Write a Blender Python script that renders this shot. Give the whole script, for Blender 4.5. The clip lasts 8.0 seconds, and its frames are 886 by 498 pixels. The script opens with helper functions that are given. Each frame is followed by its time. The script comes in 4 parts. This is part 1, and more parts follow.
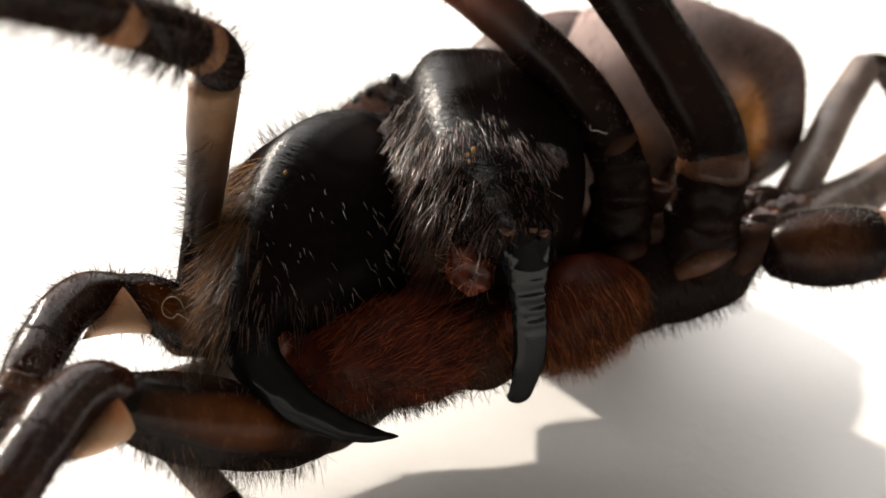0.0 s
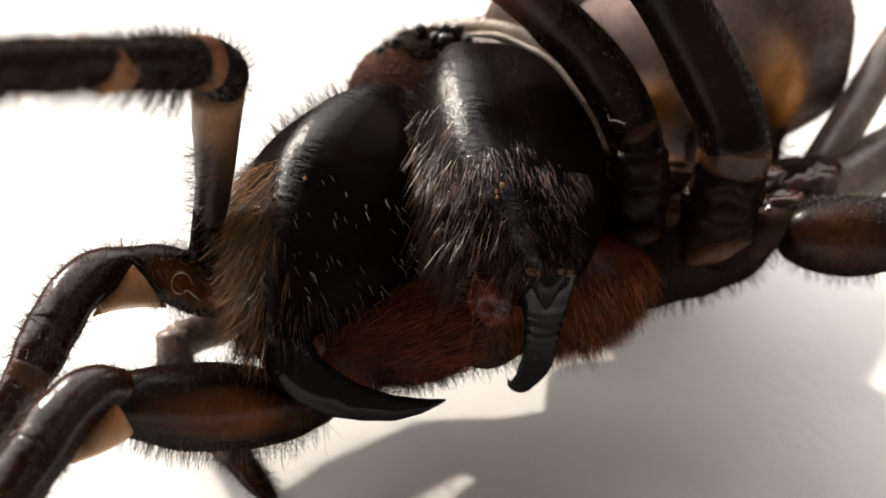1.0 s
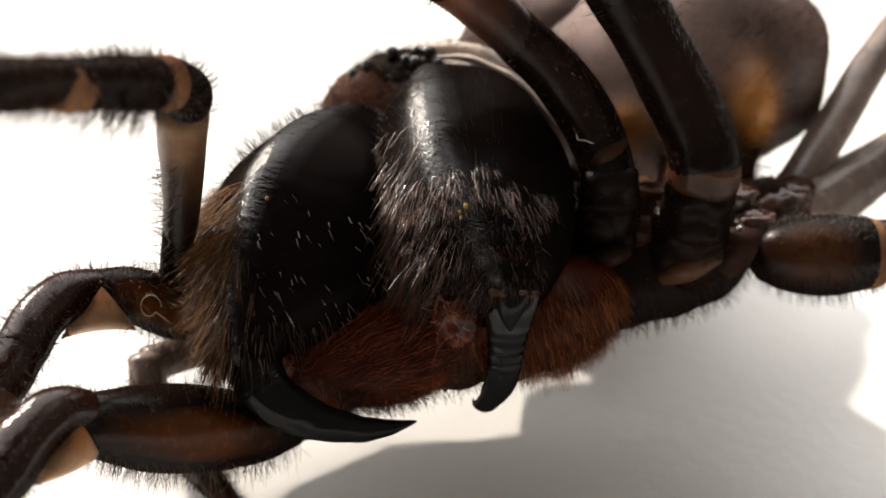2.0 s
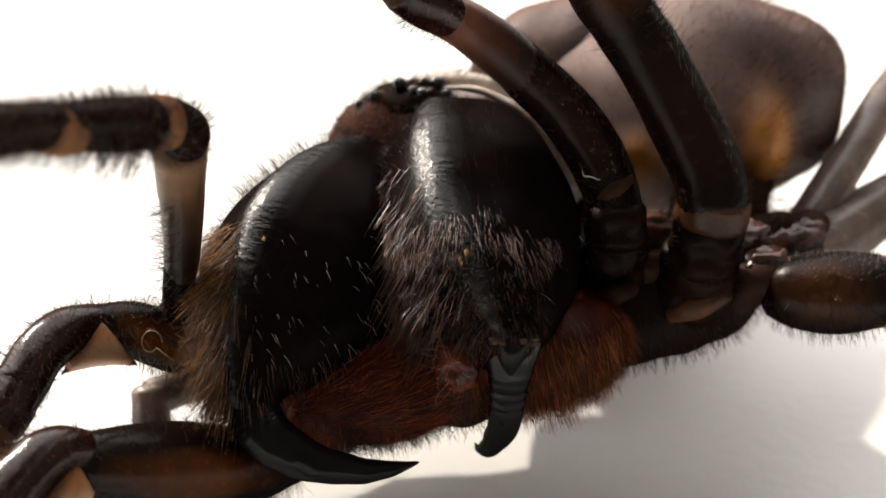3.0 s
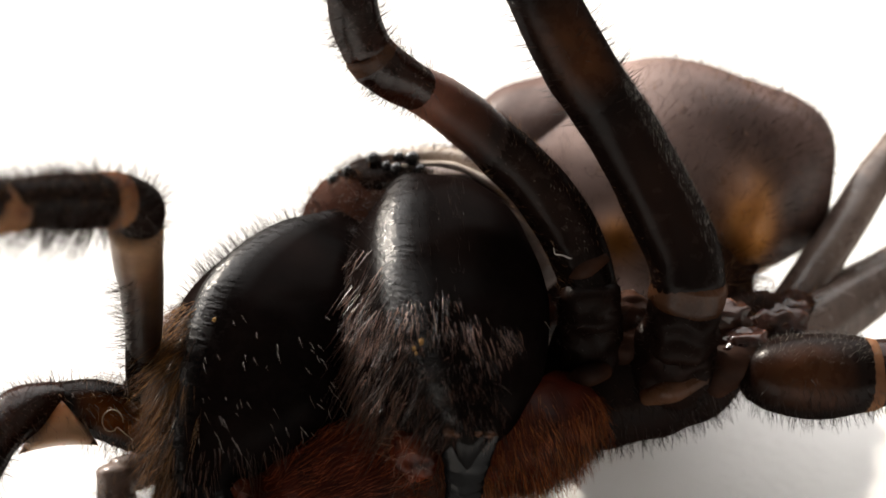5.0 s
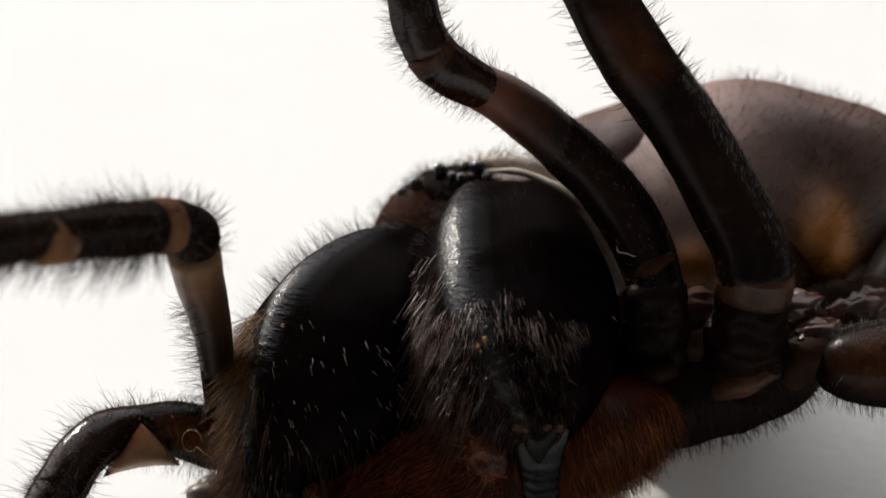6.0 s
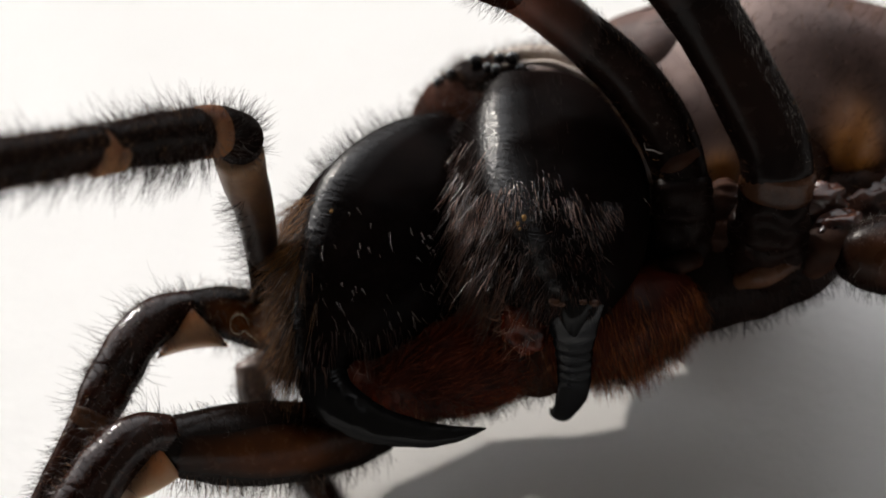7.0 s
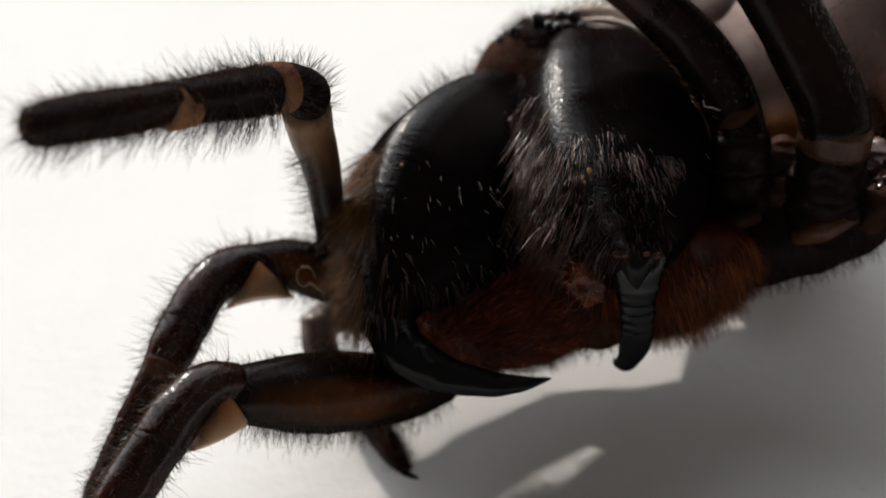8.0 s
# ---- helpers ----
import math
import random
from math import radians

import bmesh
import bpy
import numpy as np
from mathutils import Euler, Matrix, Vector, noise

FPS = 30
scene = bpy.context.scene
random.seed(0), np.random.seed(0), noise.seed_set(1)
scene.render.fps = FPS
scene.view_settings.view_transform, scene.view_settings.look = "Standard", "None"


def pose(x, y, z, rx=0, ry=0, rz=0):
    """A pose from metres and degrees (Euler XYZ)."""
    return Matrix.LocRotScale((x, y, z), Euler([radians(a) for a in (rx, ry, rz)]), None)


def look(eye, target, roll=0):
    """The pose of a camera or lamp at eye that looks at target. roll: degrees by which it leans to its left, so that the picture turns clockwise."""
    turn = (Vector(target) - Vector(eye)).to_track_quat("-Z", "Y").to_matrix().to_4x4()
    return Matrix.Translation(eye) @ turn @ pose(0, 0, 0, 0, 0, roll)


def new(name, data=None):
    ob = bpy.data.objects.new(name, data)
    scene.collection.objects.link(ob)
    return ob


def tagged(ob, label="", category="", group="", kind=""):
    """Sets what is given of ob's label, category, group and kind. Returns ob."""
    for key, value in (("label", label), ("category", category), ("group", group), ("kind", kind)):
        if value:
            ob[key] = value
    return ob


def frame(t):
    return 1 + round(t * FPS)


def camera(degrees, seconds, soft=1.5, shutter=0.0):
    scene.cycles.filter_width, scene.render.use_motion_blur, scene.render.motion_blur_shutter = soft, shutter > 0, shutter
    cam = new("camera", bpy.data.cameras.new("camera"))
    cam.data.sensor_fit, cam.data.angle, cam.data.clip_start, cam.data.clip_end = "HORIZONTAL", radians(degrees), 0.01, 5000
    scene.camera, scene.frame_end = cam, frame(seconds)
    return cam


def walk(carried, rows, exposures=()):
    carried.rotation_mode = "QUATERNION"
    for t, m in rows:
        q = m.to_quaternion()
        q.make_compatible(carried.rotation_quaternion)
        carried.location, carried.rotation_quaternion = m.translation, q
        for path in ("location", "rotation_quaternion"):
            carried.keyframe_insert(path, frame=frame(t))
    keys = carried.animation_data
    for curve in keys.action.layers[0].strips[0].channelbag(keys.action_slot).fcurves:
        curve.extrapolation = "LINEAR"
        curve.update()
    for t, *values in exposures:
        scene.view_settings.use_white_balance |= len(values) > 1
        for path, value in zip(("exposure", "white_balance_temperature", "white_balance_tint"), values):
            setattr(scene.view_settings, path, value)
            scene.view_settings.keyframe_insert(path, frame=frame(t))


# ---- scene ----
cam = camera(30.0, 8.0, soft=1.7)
cam.data.dof.use_dof, cam.data.dof.focus_distance, cam.data.dof.aperture_fstop = True, 0.0366, 90
PATH = [
    (0, (-0.00355, -0.03355, 0.02283), (-0.00049, -0.00102, 0.00725), 7.29),
    (0.5, (-0.00268, -0.03081, 0.02821), (-0.00046, -0.00122, 0.00783), 9.20),
    (1, (-0.00199, -0.02968, 0.02950), (-0.00057, -0.00125, 0.00746), 8.93),
    (1.5, (-0.00161, -0.02988, 0.02931), (-0.00032, -0.00121, 0.00758), 8.49),
    (2.8, (-0.00013, -0.02914, 0.02972), (0.00015, -0.00017, 0.00834), 7.48),
    (3, (-0.00017, -0.02883, 0.02993), (-0.00004, -0.00008, 0.00827), 7.40),
    (3.5, (0.00001, -0.02875, 0.02996), (0.00001, -0.00000, 0.00829), 7.22),
    (4, (0.00059, -0.02859, 0.02990), (0.00033, 0.00037, 0.00851), 6.86),
    (4.5, (0.00110, -0.02805, 0.02982), (0.00054, 0.00113, 0.00875), 6.67),
    (4.7, (0.00132, -0.02792, 0.02979), (0.00055, 0.00139, 0.00890), 6.56),
    (5.8, (0.00287, -0.02779, 0.03019), (-0.00059, 0.00179, 0.00996), 2.27),
    (6, (0.00397, -0.02778, 0.03005), (-0.00078, 0.00139, 0.00948), -0.89),
    (6.5, (0.00469, -0.02721, 0.03185), (-0.00103, 0.00024, 0.00927), -2.48),
    (7, (0.00435, -0.02787, 0.03251), (-0.00109, -0.00137, 0.00876), -2.28),
    (7.5, (0.00457, -0.02827, 0.03271), (-0.00121, -0.00205, 0.00873), -2.53),
    (8, (0.00425, -0.02858, 0.03299), (-0.00221, -0.00289, 0.00861), -3.73),
]
EXPOSURES = [(0.0, 0.45, 7250, 12), (4.7, 0.45, 7250, 12), (5.8, -0.5, 6720, 11), (8.0, -0.5, 6720, 11)]
walk(cam, [(t, look(eye, target, roll)) for t, eye, target, roll in PATH], EXPOSURES)

# ---------------------------------------------------------------- light
SUN_WAY = Vector((-0.64, 0.68, 0.37)).normalized()
world = bpy.data.worlds.new("world")
scene.world = world
world.use_nodes = True
wn, wl = world.node_tree.nodes, world.node_tree.links
sky = wn.new("ShaderNodeTexSky")
sky.sky_type, sky.sun_disc = "NISHITA", False
sky.sun_elevation = math.asin(SUN_WAY.z)
sky.sun_rotation = math.atan2(SUN_WAY.x, SUN_WAY.y)
sky.dust_density = 0.0
pale = wn.new("ShaderNodeHueSaturation")
pale.inputs["Saturation"].default_value = 0.12
wl.new(sky.outputs[0], pale.inputs["Color"])
wl.new(pale.outputs[0], wn["Background"].inputs["Color"])
wn["Background"].inputs["Strength"].default_value = 0.95
sun = new("sun", bpy.data.lights.new("sun", "SUN"))
sun.data.energy, sun.data.angle, sun.data.color = 5.0, radians(1.2), (1.0, 0.95, 0.88)
sun.rotation_mode = "QUATERNION"
sun.rotation_quaternion = SUN_WAY.to_track_quat("Z", "Y")
sun.location = SUN_WAY * 0.3

# ---------------------------------------------------------------- materials


class Nodes:
    """A new material with its node tree at hand."""

    def __init__(self, name):
        self.mat = bpy.data.materials.new(name)
        self.mat.use_nodes = True
        self.tree = self.mat.node_tree
        self.bsdf = self.tree.nodes["Principled BSDF"]

    def add(self, kind, **values):
        node = self.tree.nodes.new(kind)
        for key, value in values.items():
            node.inputs[key].default_value = value
        return node

    def link(self, a, b):
        self.tree.links.new(a, b)

    def noise(self, scale, detail=4.0, rough=0.6):
        where = self.add("ShaderNodeTexCoord")
        n = self.add("ShaderNodeTexNoise", Scale=scale, Detail=detail, Roughness=rough)
        self.link(where.outputs["Object"], n.inputs["Vector"])
        return n.outputs["Fac"]

    def ramp(self, fac, stops):
        r = self.add("ShaderNodeValToRGB")
        while len(r.color_ramp.elements) < len(stops):
            r.color_ramp.elements.new(0.5)
        for e, (at, colour) in zip(r.color_ramp.elements, stops):
            e.position, e.color = at, (*colour, 1)
        self.link(fac, r.inputs["Fac"])
        return r.outputs["Color"]

    def mix(self, fac, a, b):
        m = self.tree.nodes.new("ShaderNodeMix")
        m.data_type = "RGBA"
        for socket, value in ((m.inputs[0], fac), (m.inputs[6], a), (m.inputs[7], b)):
            if isinstance(value, (int, float)):
                socket.default_value = value
            elif isinstance(value, tuple):
                socket.default_value = (*value, 1)
            else:
                self.link(value, socket)
        return m.outputs[2]

    def bump(self, height, strength, distance, under=None):
        b = self.add("ShaderNodeBump", Strength=strength, Distance=distance)
        self.link(height, b.inputs["Height"])
        if under is not None:
            self.link(under, b.inputs["Normal"])
        return b.outputs["Normal"]

    def polish(self, weight, normal, rough):
        """An even wax-like gloss over the body of the material."""
        self.bsdf.inputs["Specular IOR Level"].default_value = 0.0
        shiny = self.add("ShaderNodeBsdfGlossy")
        self.link(normal, shiny.inputs["Normal"])
        self.link(rough, shiny.inputs["Roughness"])
        both = self.add("ShaderNodeMixShader")
        if isinstance(weight, float):
            both.inputs[0].default_value = weight
        else:
            self.link(weight, both.inputs[0])
        self.link(self.bsdf.outputs[0], both.inputs[1])
        self.link(shiny.outputs[0], both.inputs[2])
        self.link(both.outputs[0], self.tree.nodes["Material Output"].inputs["Surface"])


def cuticle(name, dark, light, rough=0.28, grain=9000, pit=0.35, coat=0.0, sss=0.0, mid=0.5, patch=700, shine=0.015, stria=0.0):
    """Chitin: mottled colour, pitted fine relief, a worn gloss; with stria, a highlight painted along the keel."""
    n = Nodes(name)
    broad = n.noise(patch, 5)
    colour = n.ramp(broad, [(mid - 0.18, dark), (mid + 0.18, light)])
    n.link(colour, n.bsdf.inputs["Base Color"])
    fine = n.noise(grain, 3, 0.7)
    wide = n.bump(n.noise(1800, 3), 0.1 if stria else 0.25, 0.00006)
    relief = n.bump(fine, pit, 0.00002, wide)
    if stria:
        where = n.add("ShaderNodeTexCoord")
        squash = n.add("ShaderNodeMapping", Scale=(0.10, 0.35, 1.2))
        lines = n.add("ShaderNodeTexNoise", Scale=13000, Detail=3.0, Roughness=0.6)
        n.link(where.outputs["Object"], squash.inputs["Vector"])
        n.link(squash.outputs["Vector"], lines.inputs["Vector"])
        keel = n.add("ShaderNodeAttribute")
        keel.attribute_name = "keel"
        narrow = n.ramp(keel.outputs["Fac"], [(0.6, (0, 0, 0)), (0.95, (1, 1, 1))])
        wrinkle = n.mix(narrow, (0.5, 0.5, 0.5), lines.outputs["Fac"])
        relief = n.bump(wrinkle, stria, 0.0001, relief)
        # gloss weight raised along the keel to paint its highlight streak
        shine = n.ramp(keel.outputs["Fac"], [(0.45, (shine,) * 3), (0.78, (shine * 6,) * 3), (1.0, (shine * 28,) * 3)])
    n.link(relief, n.bsdf.inputs["Normal"])
    gloss = n.ramp(n.noise(3000, 3), [(0.3, (rough * 0.75,) * 3), (0.75, (rough * 1.5,) * 3)])
    n.link(gloss, n.bsdf.inputs["Roughness"])
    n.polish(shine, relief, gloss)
    n.bsdf.inputs["Coat Weight"].default_value = coat
    n.bsdf.inputs["Coat Roughness"].default_value = 0.15
    if sss:
        n.bsdf.inputs["Subsurface Weight"].default_value = sss
        n.bsdf.inputs["Subsurface Radius"].default_value = (1.0, 0.45, 0.2)
        n.bsdf.inputs["Subsurface Scale"].default_value = 0.0009
    return n.mat


def flank_cuticle(name, dark, light, rough=0.3, shine=0.022):
    """Chitin with a browner field along the flank of the segment, dark towards its ends."""
    n = Nodes(name)
    along = n.add("ShaderNodeAttribute")
    along.attribute_name = "along"
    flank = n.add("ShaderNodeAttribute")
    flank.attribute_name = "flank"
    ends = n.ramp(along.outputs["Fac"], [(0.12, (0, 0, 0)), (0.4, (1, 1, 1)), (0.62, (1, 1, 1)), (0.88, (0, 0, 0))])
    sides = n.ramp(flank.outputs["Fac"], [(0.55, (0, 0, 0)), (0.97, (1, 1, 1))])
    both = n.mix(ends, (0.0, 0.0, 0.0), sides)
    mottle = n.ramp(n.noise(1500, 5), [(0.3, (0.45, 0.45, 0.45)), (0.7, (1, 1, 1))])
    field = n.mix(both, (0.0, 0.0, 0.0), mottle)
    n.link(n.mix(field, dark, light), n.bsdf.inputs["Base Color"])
    relief = n.bump(n.noise(8000, 3, 0.7), 0.35, 0.00002, n.bump(n.noise(1600, 3), 0.3, 0.00006))
    n.link(relief, n.bsdf.inputs["Normal"])
    n.polish(shine, relief, n.ramp(n.noise(3000, 3), [(0.3, (rough * 0.75,) * 3), (0.75, (rough * 1.5,) * 3)]))
    return n.mat


def fading_skin(name, dark, pale, start=0.3, mid=None):
    """Chitin of the limb that thins out to pale skin towards its end."""
    n = Nodes(name)
    along = n.add("ShaderNodeAttribute")
    along.attribute_name = "along"
    mottle = n.noise(1400, 5)
    level = n.add("ShaderNodeMath")
    level.operation = "MULTIPLY_ADD"
    level.inputs[1].default_value = 0.65
    n.link(along.outputs["Fac"], level.inputs[0])
    part_of = n.add("ShaderNodeMath")
    part_of.operation = "MULTIPLY"
    part_of.inputs[1].default_value = 0.35
    n.link(mottle, part_of.inputs[0])
    n.link(part_of.outputs[0], level.inputs[2])
    n.link(n.ramp(level.outputs[0], [(start, dark), (start + 0.2, mid or (pale[0] * 0.4, pale[1] * 0.34, pale[2] * 0.3)), (start + 0.4, pale)]), n.bsdf.inputs["Base Color"])
    n.link(n.bump(n.noise(6000, 3), 0.3, 0.00002), n.bsdf.inputs["Normal"])
    n.bsdf.inputs["Roughness"].default_value = 0.4
    n.bsdf.inputs["Specular IOR Level"].default_value = 0.2
    n.bsdf.inputs["Subsurface Weight"].default_value = 0.2
    n.bsdf.inputs["Subsurface Radius"].default_value = (1.0, 0.45, 0.2)
    n.bsdf.inputs["Subsurface Scale"].default_value = 0.0005
    return n.mat


def hair_stuff(name, dark, light, rough=0.3, few=None, gleam=0.4, share=0.15):
    """Hair: each one of its own shade, a few paler, with a silky gleam."""
    n = Nodes(name)
    own = n.add("ShaderNodeNewGeometry")
    n.link(n.ramp(own.outputs["Random Per Island"], [(0.05, dark), (0.97 - share, light), (1.0 - share * 0.6, few or light)]), n.bsdf.inputs["Base Color"])
    n.bsdf.inputs["Roughness"].default_value = rough
    n.bsdf.inputs["Specular IOR Level"].default_value = gleam
    return n.mat


def belly_skin(name):
    """Velvet mauve skin in clouds of two sizes, paler in one broad patch, amber where it bulges soft."""
    n = Nodes(name)
    cloud = n.ramp(n.noise(170, 4), [(0.35, (0.058, 0.036, 0.031)), (0.66, (0.20, 0.128, 0.112))])
    speck = n.ramp(n.noise(2600, 4), [(0.3, (0.55, 0.5, 0.5)), (0.7, (1, 1, 1))])
    blend = n.tree.nodes.new("ShaderNodeMix")
    blend.data_type, blend.blend_type = "RGBA", "MULTIPLY"
    blend.inputs[0].default_value = 0.7
    n.link(cloud, blend.inputs[6]), n.link(speck, blend.inputs[7])
    pale = n.add("ShaderNodeAttribute")
    pale.attribute_name = "pale"
    light = n.mix(pale.outputs["Fac"], blend.outputs[2], (0.42, 0.30, 0.27))
    amber = n.add("ShaderNodeAttribute")
    amber.attribute_name = "amber"
    gold = n.ramp(n.noise(650, 4), [(0.3, (0.22, 0.075, 0.016)), (0.7, (0.56, 0.23, 0.05))])
    n.link(n.mix(amber.outputs["Fac"], light, gold), n.bsdf.inputs["Base Color"])
    relief = n.bump(n.noise(5000, 3), 0.35, 0.00003, n.bump(n.noise(900, 4), 0.4, 0.0001))
    n.link(relief, n.bsdf.inputs["Normal"])
    n.polish(0.03, relief, n.ramp(n.noise(1500, 3), [(0.3, (0.26,) * 3), (0.75, (0.5,) * 3)]))
    return n.mat


def paper_stuff(name):
    n = Nodes(name)
    fibre = n.noise(2500, 6, 0.65)
    n.link(n.ramp(n.noise(120, 5), [(0.3, (0.80, 0.795, 0.78)), (0.7, (0.84, 0.835, 0.82))]), n.bsdf.inputs["Base Color"])
    n.link(n.bump(fibre, 0.5, 0.00006, n.bump(n.noise(700, 4), 0.3, 0.00012)), n.bsdf.inputs["Normal"])
    n.bsdf.inputs["Roughness"].default_value = 0.85
    n.bsdf.inputs["Specular IOR Level"].default_value = 0.2
    return n.mat


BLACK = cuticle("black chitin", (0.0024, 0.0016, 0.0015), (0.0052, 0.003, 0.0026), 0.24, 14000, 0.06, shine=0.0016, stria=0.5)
BLACK_DULL = cuticle("dull black chitin", (0.005, 0.0028, 0.0022), (0.012, 0.0058, 0.0042), 0.3, 9000, 0.7, shine=0.006)
FANG_BLACK = cuticle("jet black fang chitin", (0.004, 0.0036, 0.0036), (0.007, 0.0065, 0.0065), 0.14, 5000, 0.12, shine=0.013)
FANG = cuticle("fang chitin", (0.003, 0.003, 0.0034), (0.008, 0.008, 0.009), 0.12, 5000, 0.14, shine=0.026)
UMBER = cuticle("dark brown chitin", (0.007, 0.0028, 0.002), (0.03, 0.0085, 0.0042), 0.15, 9000, 0.5, shine=0.036)
FEMUR = flank_cuticle("brown femur chitin", (0.006, 0.003, 0.002), (0.29, 0.08, 0.015), 0.22, 0.016)
FEMUR_MID = flank_cuticle("red brown femur chitin", (0.007, 0.0035, 0.0028), (0.065, 0.022, 0.008), 0.26, 0.012)
FEMUR_DARK = flank_cuticle("dark femur chitin", (0.006, 0.0034, 0.0028), (0.016, 0.0076, 0.0054), 0.22, 0.010)
SHELL = cuticle("carapace chitin", (0.09, 0.066, 0.058), (0.25, 0.195, 0.175), 0.28, 8000, 0.3, shine=0.045)
RIM = cuticle("pale carapace rim", (0.26, 0.21, 0.17), (0.56, 0.47, 0.40), 0.24, 8000, 0.4, shine=0.06)
BROW = cuticle("brown face chitin", (0.028, 0.0095, 0.0055), (0.078, 0.027, 0.015), 0.5, shine=0.006)
ELBOW = fading_skin("fading elbow skin", (0.014, 0.007, 0.005), (0.155, 0.086, 0.045), 0.4)
BAND = cuticle("tan joint band", (0.10, 0.035, 0.015), (0.25, 0.125, 0.062), 0.4, 7000, 0.3, 0.0, 0.2)
WET = cuticle("wet pinkish joint skin", (0.010, 0.0042, 0.0035), (0.085, 0.038, 0.028), 0.13, 3000, 0.9, 0.0, 0.1, patch=1100, shine=0.05)
PINK = cuticle("pink mouth skin", (0.018, 0.0034, 0.0018), (0.125, 0.027, 0.013), 0.24, 4000, 0.9, 0.0, 0.2, patch=2200, shine=0.02)
RUSSET = cuticle("russet mouthpart skin", (0.012, 0.002, 0.001), (0.09, 0.013, 0.004), 0.4, 7000, 0.4)
BELLY = belly_skin("mauve brown abdomen skin")
LEG_GREY = cuticle("grey brown leg chitin", (0.06, 0.042, 0.035), (0.22, 0.16, 0.135), 0.22, 6000, 0.3, patch=300, shine=0.05)
PALP = cuticle("black brown limb chitin", (0.006, 0.0036, 0.003), (0.014, 0.007, 0.0052), 0.22, 9000, 0.6, shine=0.010)
WAIST = cuticle("brown waist skin", (0.01, 0.0045, 0.003), (0.05, 0.02, 0.011), 0.5, 6000, 0.4, shine=0.008)
EYE = cuticle("eye lens", (0.008, 0.008, 0.009), (0.015, 0.015, 0.016), 0.06, 2000, 0.02, 1.0)
PAD = fading_skin("cream knee pad", (0.10, 0.018, 0.005), (0.36, 0.215, 0.125), 0.26, (0.30, 0.115, 0.042))
KNEE = fading_skin("brown knee skin", (0.010, 0.005, 0.004), (0.13, 0.05, 0.032))
HAIR_DARK = hair_stuff("dark hair", (0.008, 0.0056, 0.0045), (0.028, 0.017, 0.013), 0.35, None, 0.2)
HAIR_FRINGE = hair_stuff("golden fringe hair", (0.016, 0.007, 0.0026), (0.11, 0.044, 0.013), 0.5, (0.26, 0.12, 0.038), 0.05, 0.22)
# brow bristles: the pale share of hairs paints sun glints
HAIR_GLINT = hair_stuff("grey brown bristle with painted glints", (0.010, 0.0045, 0.0035), (0.055, 0.026, 0.018), 0.2, (0.38, 0.22, 0.17), 0.7, share=0.28)
HAIR_RUST = hair_stuff("rust hair", (0.035, 0.006, 0.002), (0.25, 0.056, 0.013), 0.45, (0.50, 0.18, 0.052), 0.2, 0.22)
HAIR_GOLD = hair_stuff("golden brown hair", (0.007, 0.0029, 0.0014), (0.05, 0.020, 0.008), 0.3, (0.24, 0.125, 0.058), 0.12, share=0.2)
HAIR_FACE = hair_stuff("reddish brown face hair", (0.012, 0.005, 0.0033), (0.065, 0.026, 0.015), 0.33, (0.18, 0.09, 0.058), share=0.18)
HAIR_RED = hair_stuff("dark red hair", (0.02, 0.003, 0.0014), (0.17, 0.027, 0.0075), 0.45, (0.36, 0.085, 0.026), 0.2, 0.18)
HAIR_BLOND = hair_stuff("blond hair", (0.2, 0.15, 0.09), (0.4, 0.32, 0.2), 0.3)
# darker hair colour that holds the shade below the brow
HAIR_SHADE = hair_stuff("matted brown hair with painted shade", (0.006, 0.003, 0.0022), (0.034, 0.014, 0.0085), 0.35, (0.12, 0.055, 0.034), 0.25)
HAIR_PINK = hair_stuff("pinkish hair", (0.12, 0.045, 0.025), (0.36, 0.18, 0.11), 0.3)
HAIR_WHITE = hair_stuff("pale hair", (0.28, 0.23, 0.2), (0.6, 0.54, 0.5), 0.25)
# short stubble whose pale greys stand in for sun glints on it
HAIR_STUB_GLINT = hair_stuff("short stubble with painted glints", (0.03, 0.025, 0.021), (0.10, 0.086, 0.075), 0.2, (0.3, 0.27, 0.24), 0.7, 0.3)
DULL_BAND = cuticle("dull brown joint ring", (0.018, 0.0075, 0.0042), (0.08, 0.034, 0.017), 0.26, 7000, 0.3, shine=0.02)
CRUMB = cuticle("sand crumb", (0.16, 0.08, 0.025), (0.36, 0.21, 0.08), 0.5)
PAPER = paper_stuff("white paper")

# ---------------------------------------------------------------- shapes, in millimetres of the spider's own axes:
# across, back and up as it leans with its front raised from the paper
AXES = np.array([(0.9921, 0.0, -0.1256), (0.0756, 0.7987, 0.5970), (0.1003, -0.6018, 0.7923)])
BASE = np.array((3.0, 5.0, 0.0))
LIFT = np.array((0.0, 0.0, 8.31))
rng = np.random.default_rng(7)


def set_down(v):
    """From the spider's axes, in mm, to metres about its base on the paper."""
    return (np.asarray(v, float) @ AXES.T + LIFT - BASE) * 0.001


def part(name, shape, material, parent, label="", smooth=True):
    """One mesh object under a thing or under a part. shape: vertices, faces and point values."""
    verts, faces, values = shape
    me = bpy.data.meshes.new(name)
    me.from_pydata(set_down(verts).tolist(), [], faces)
    me.materials.append(material)
    if smooth:
        me.polygons.foreach_set("use_smooth", [True] * len(me.polygons))
    for key, some in values.items():
        me.attributes.new(key, "FLOAT", "POINT").data.foreach_set("value", np.asarray(some, np.float32))
    me.update()
    ob = new(name, me)
    ob.parent = parent
    return tagged(ob, label)


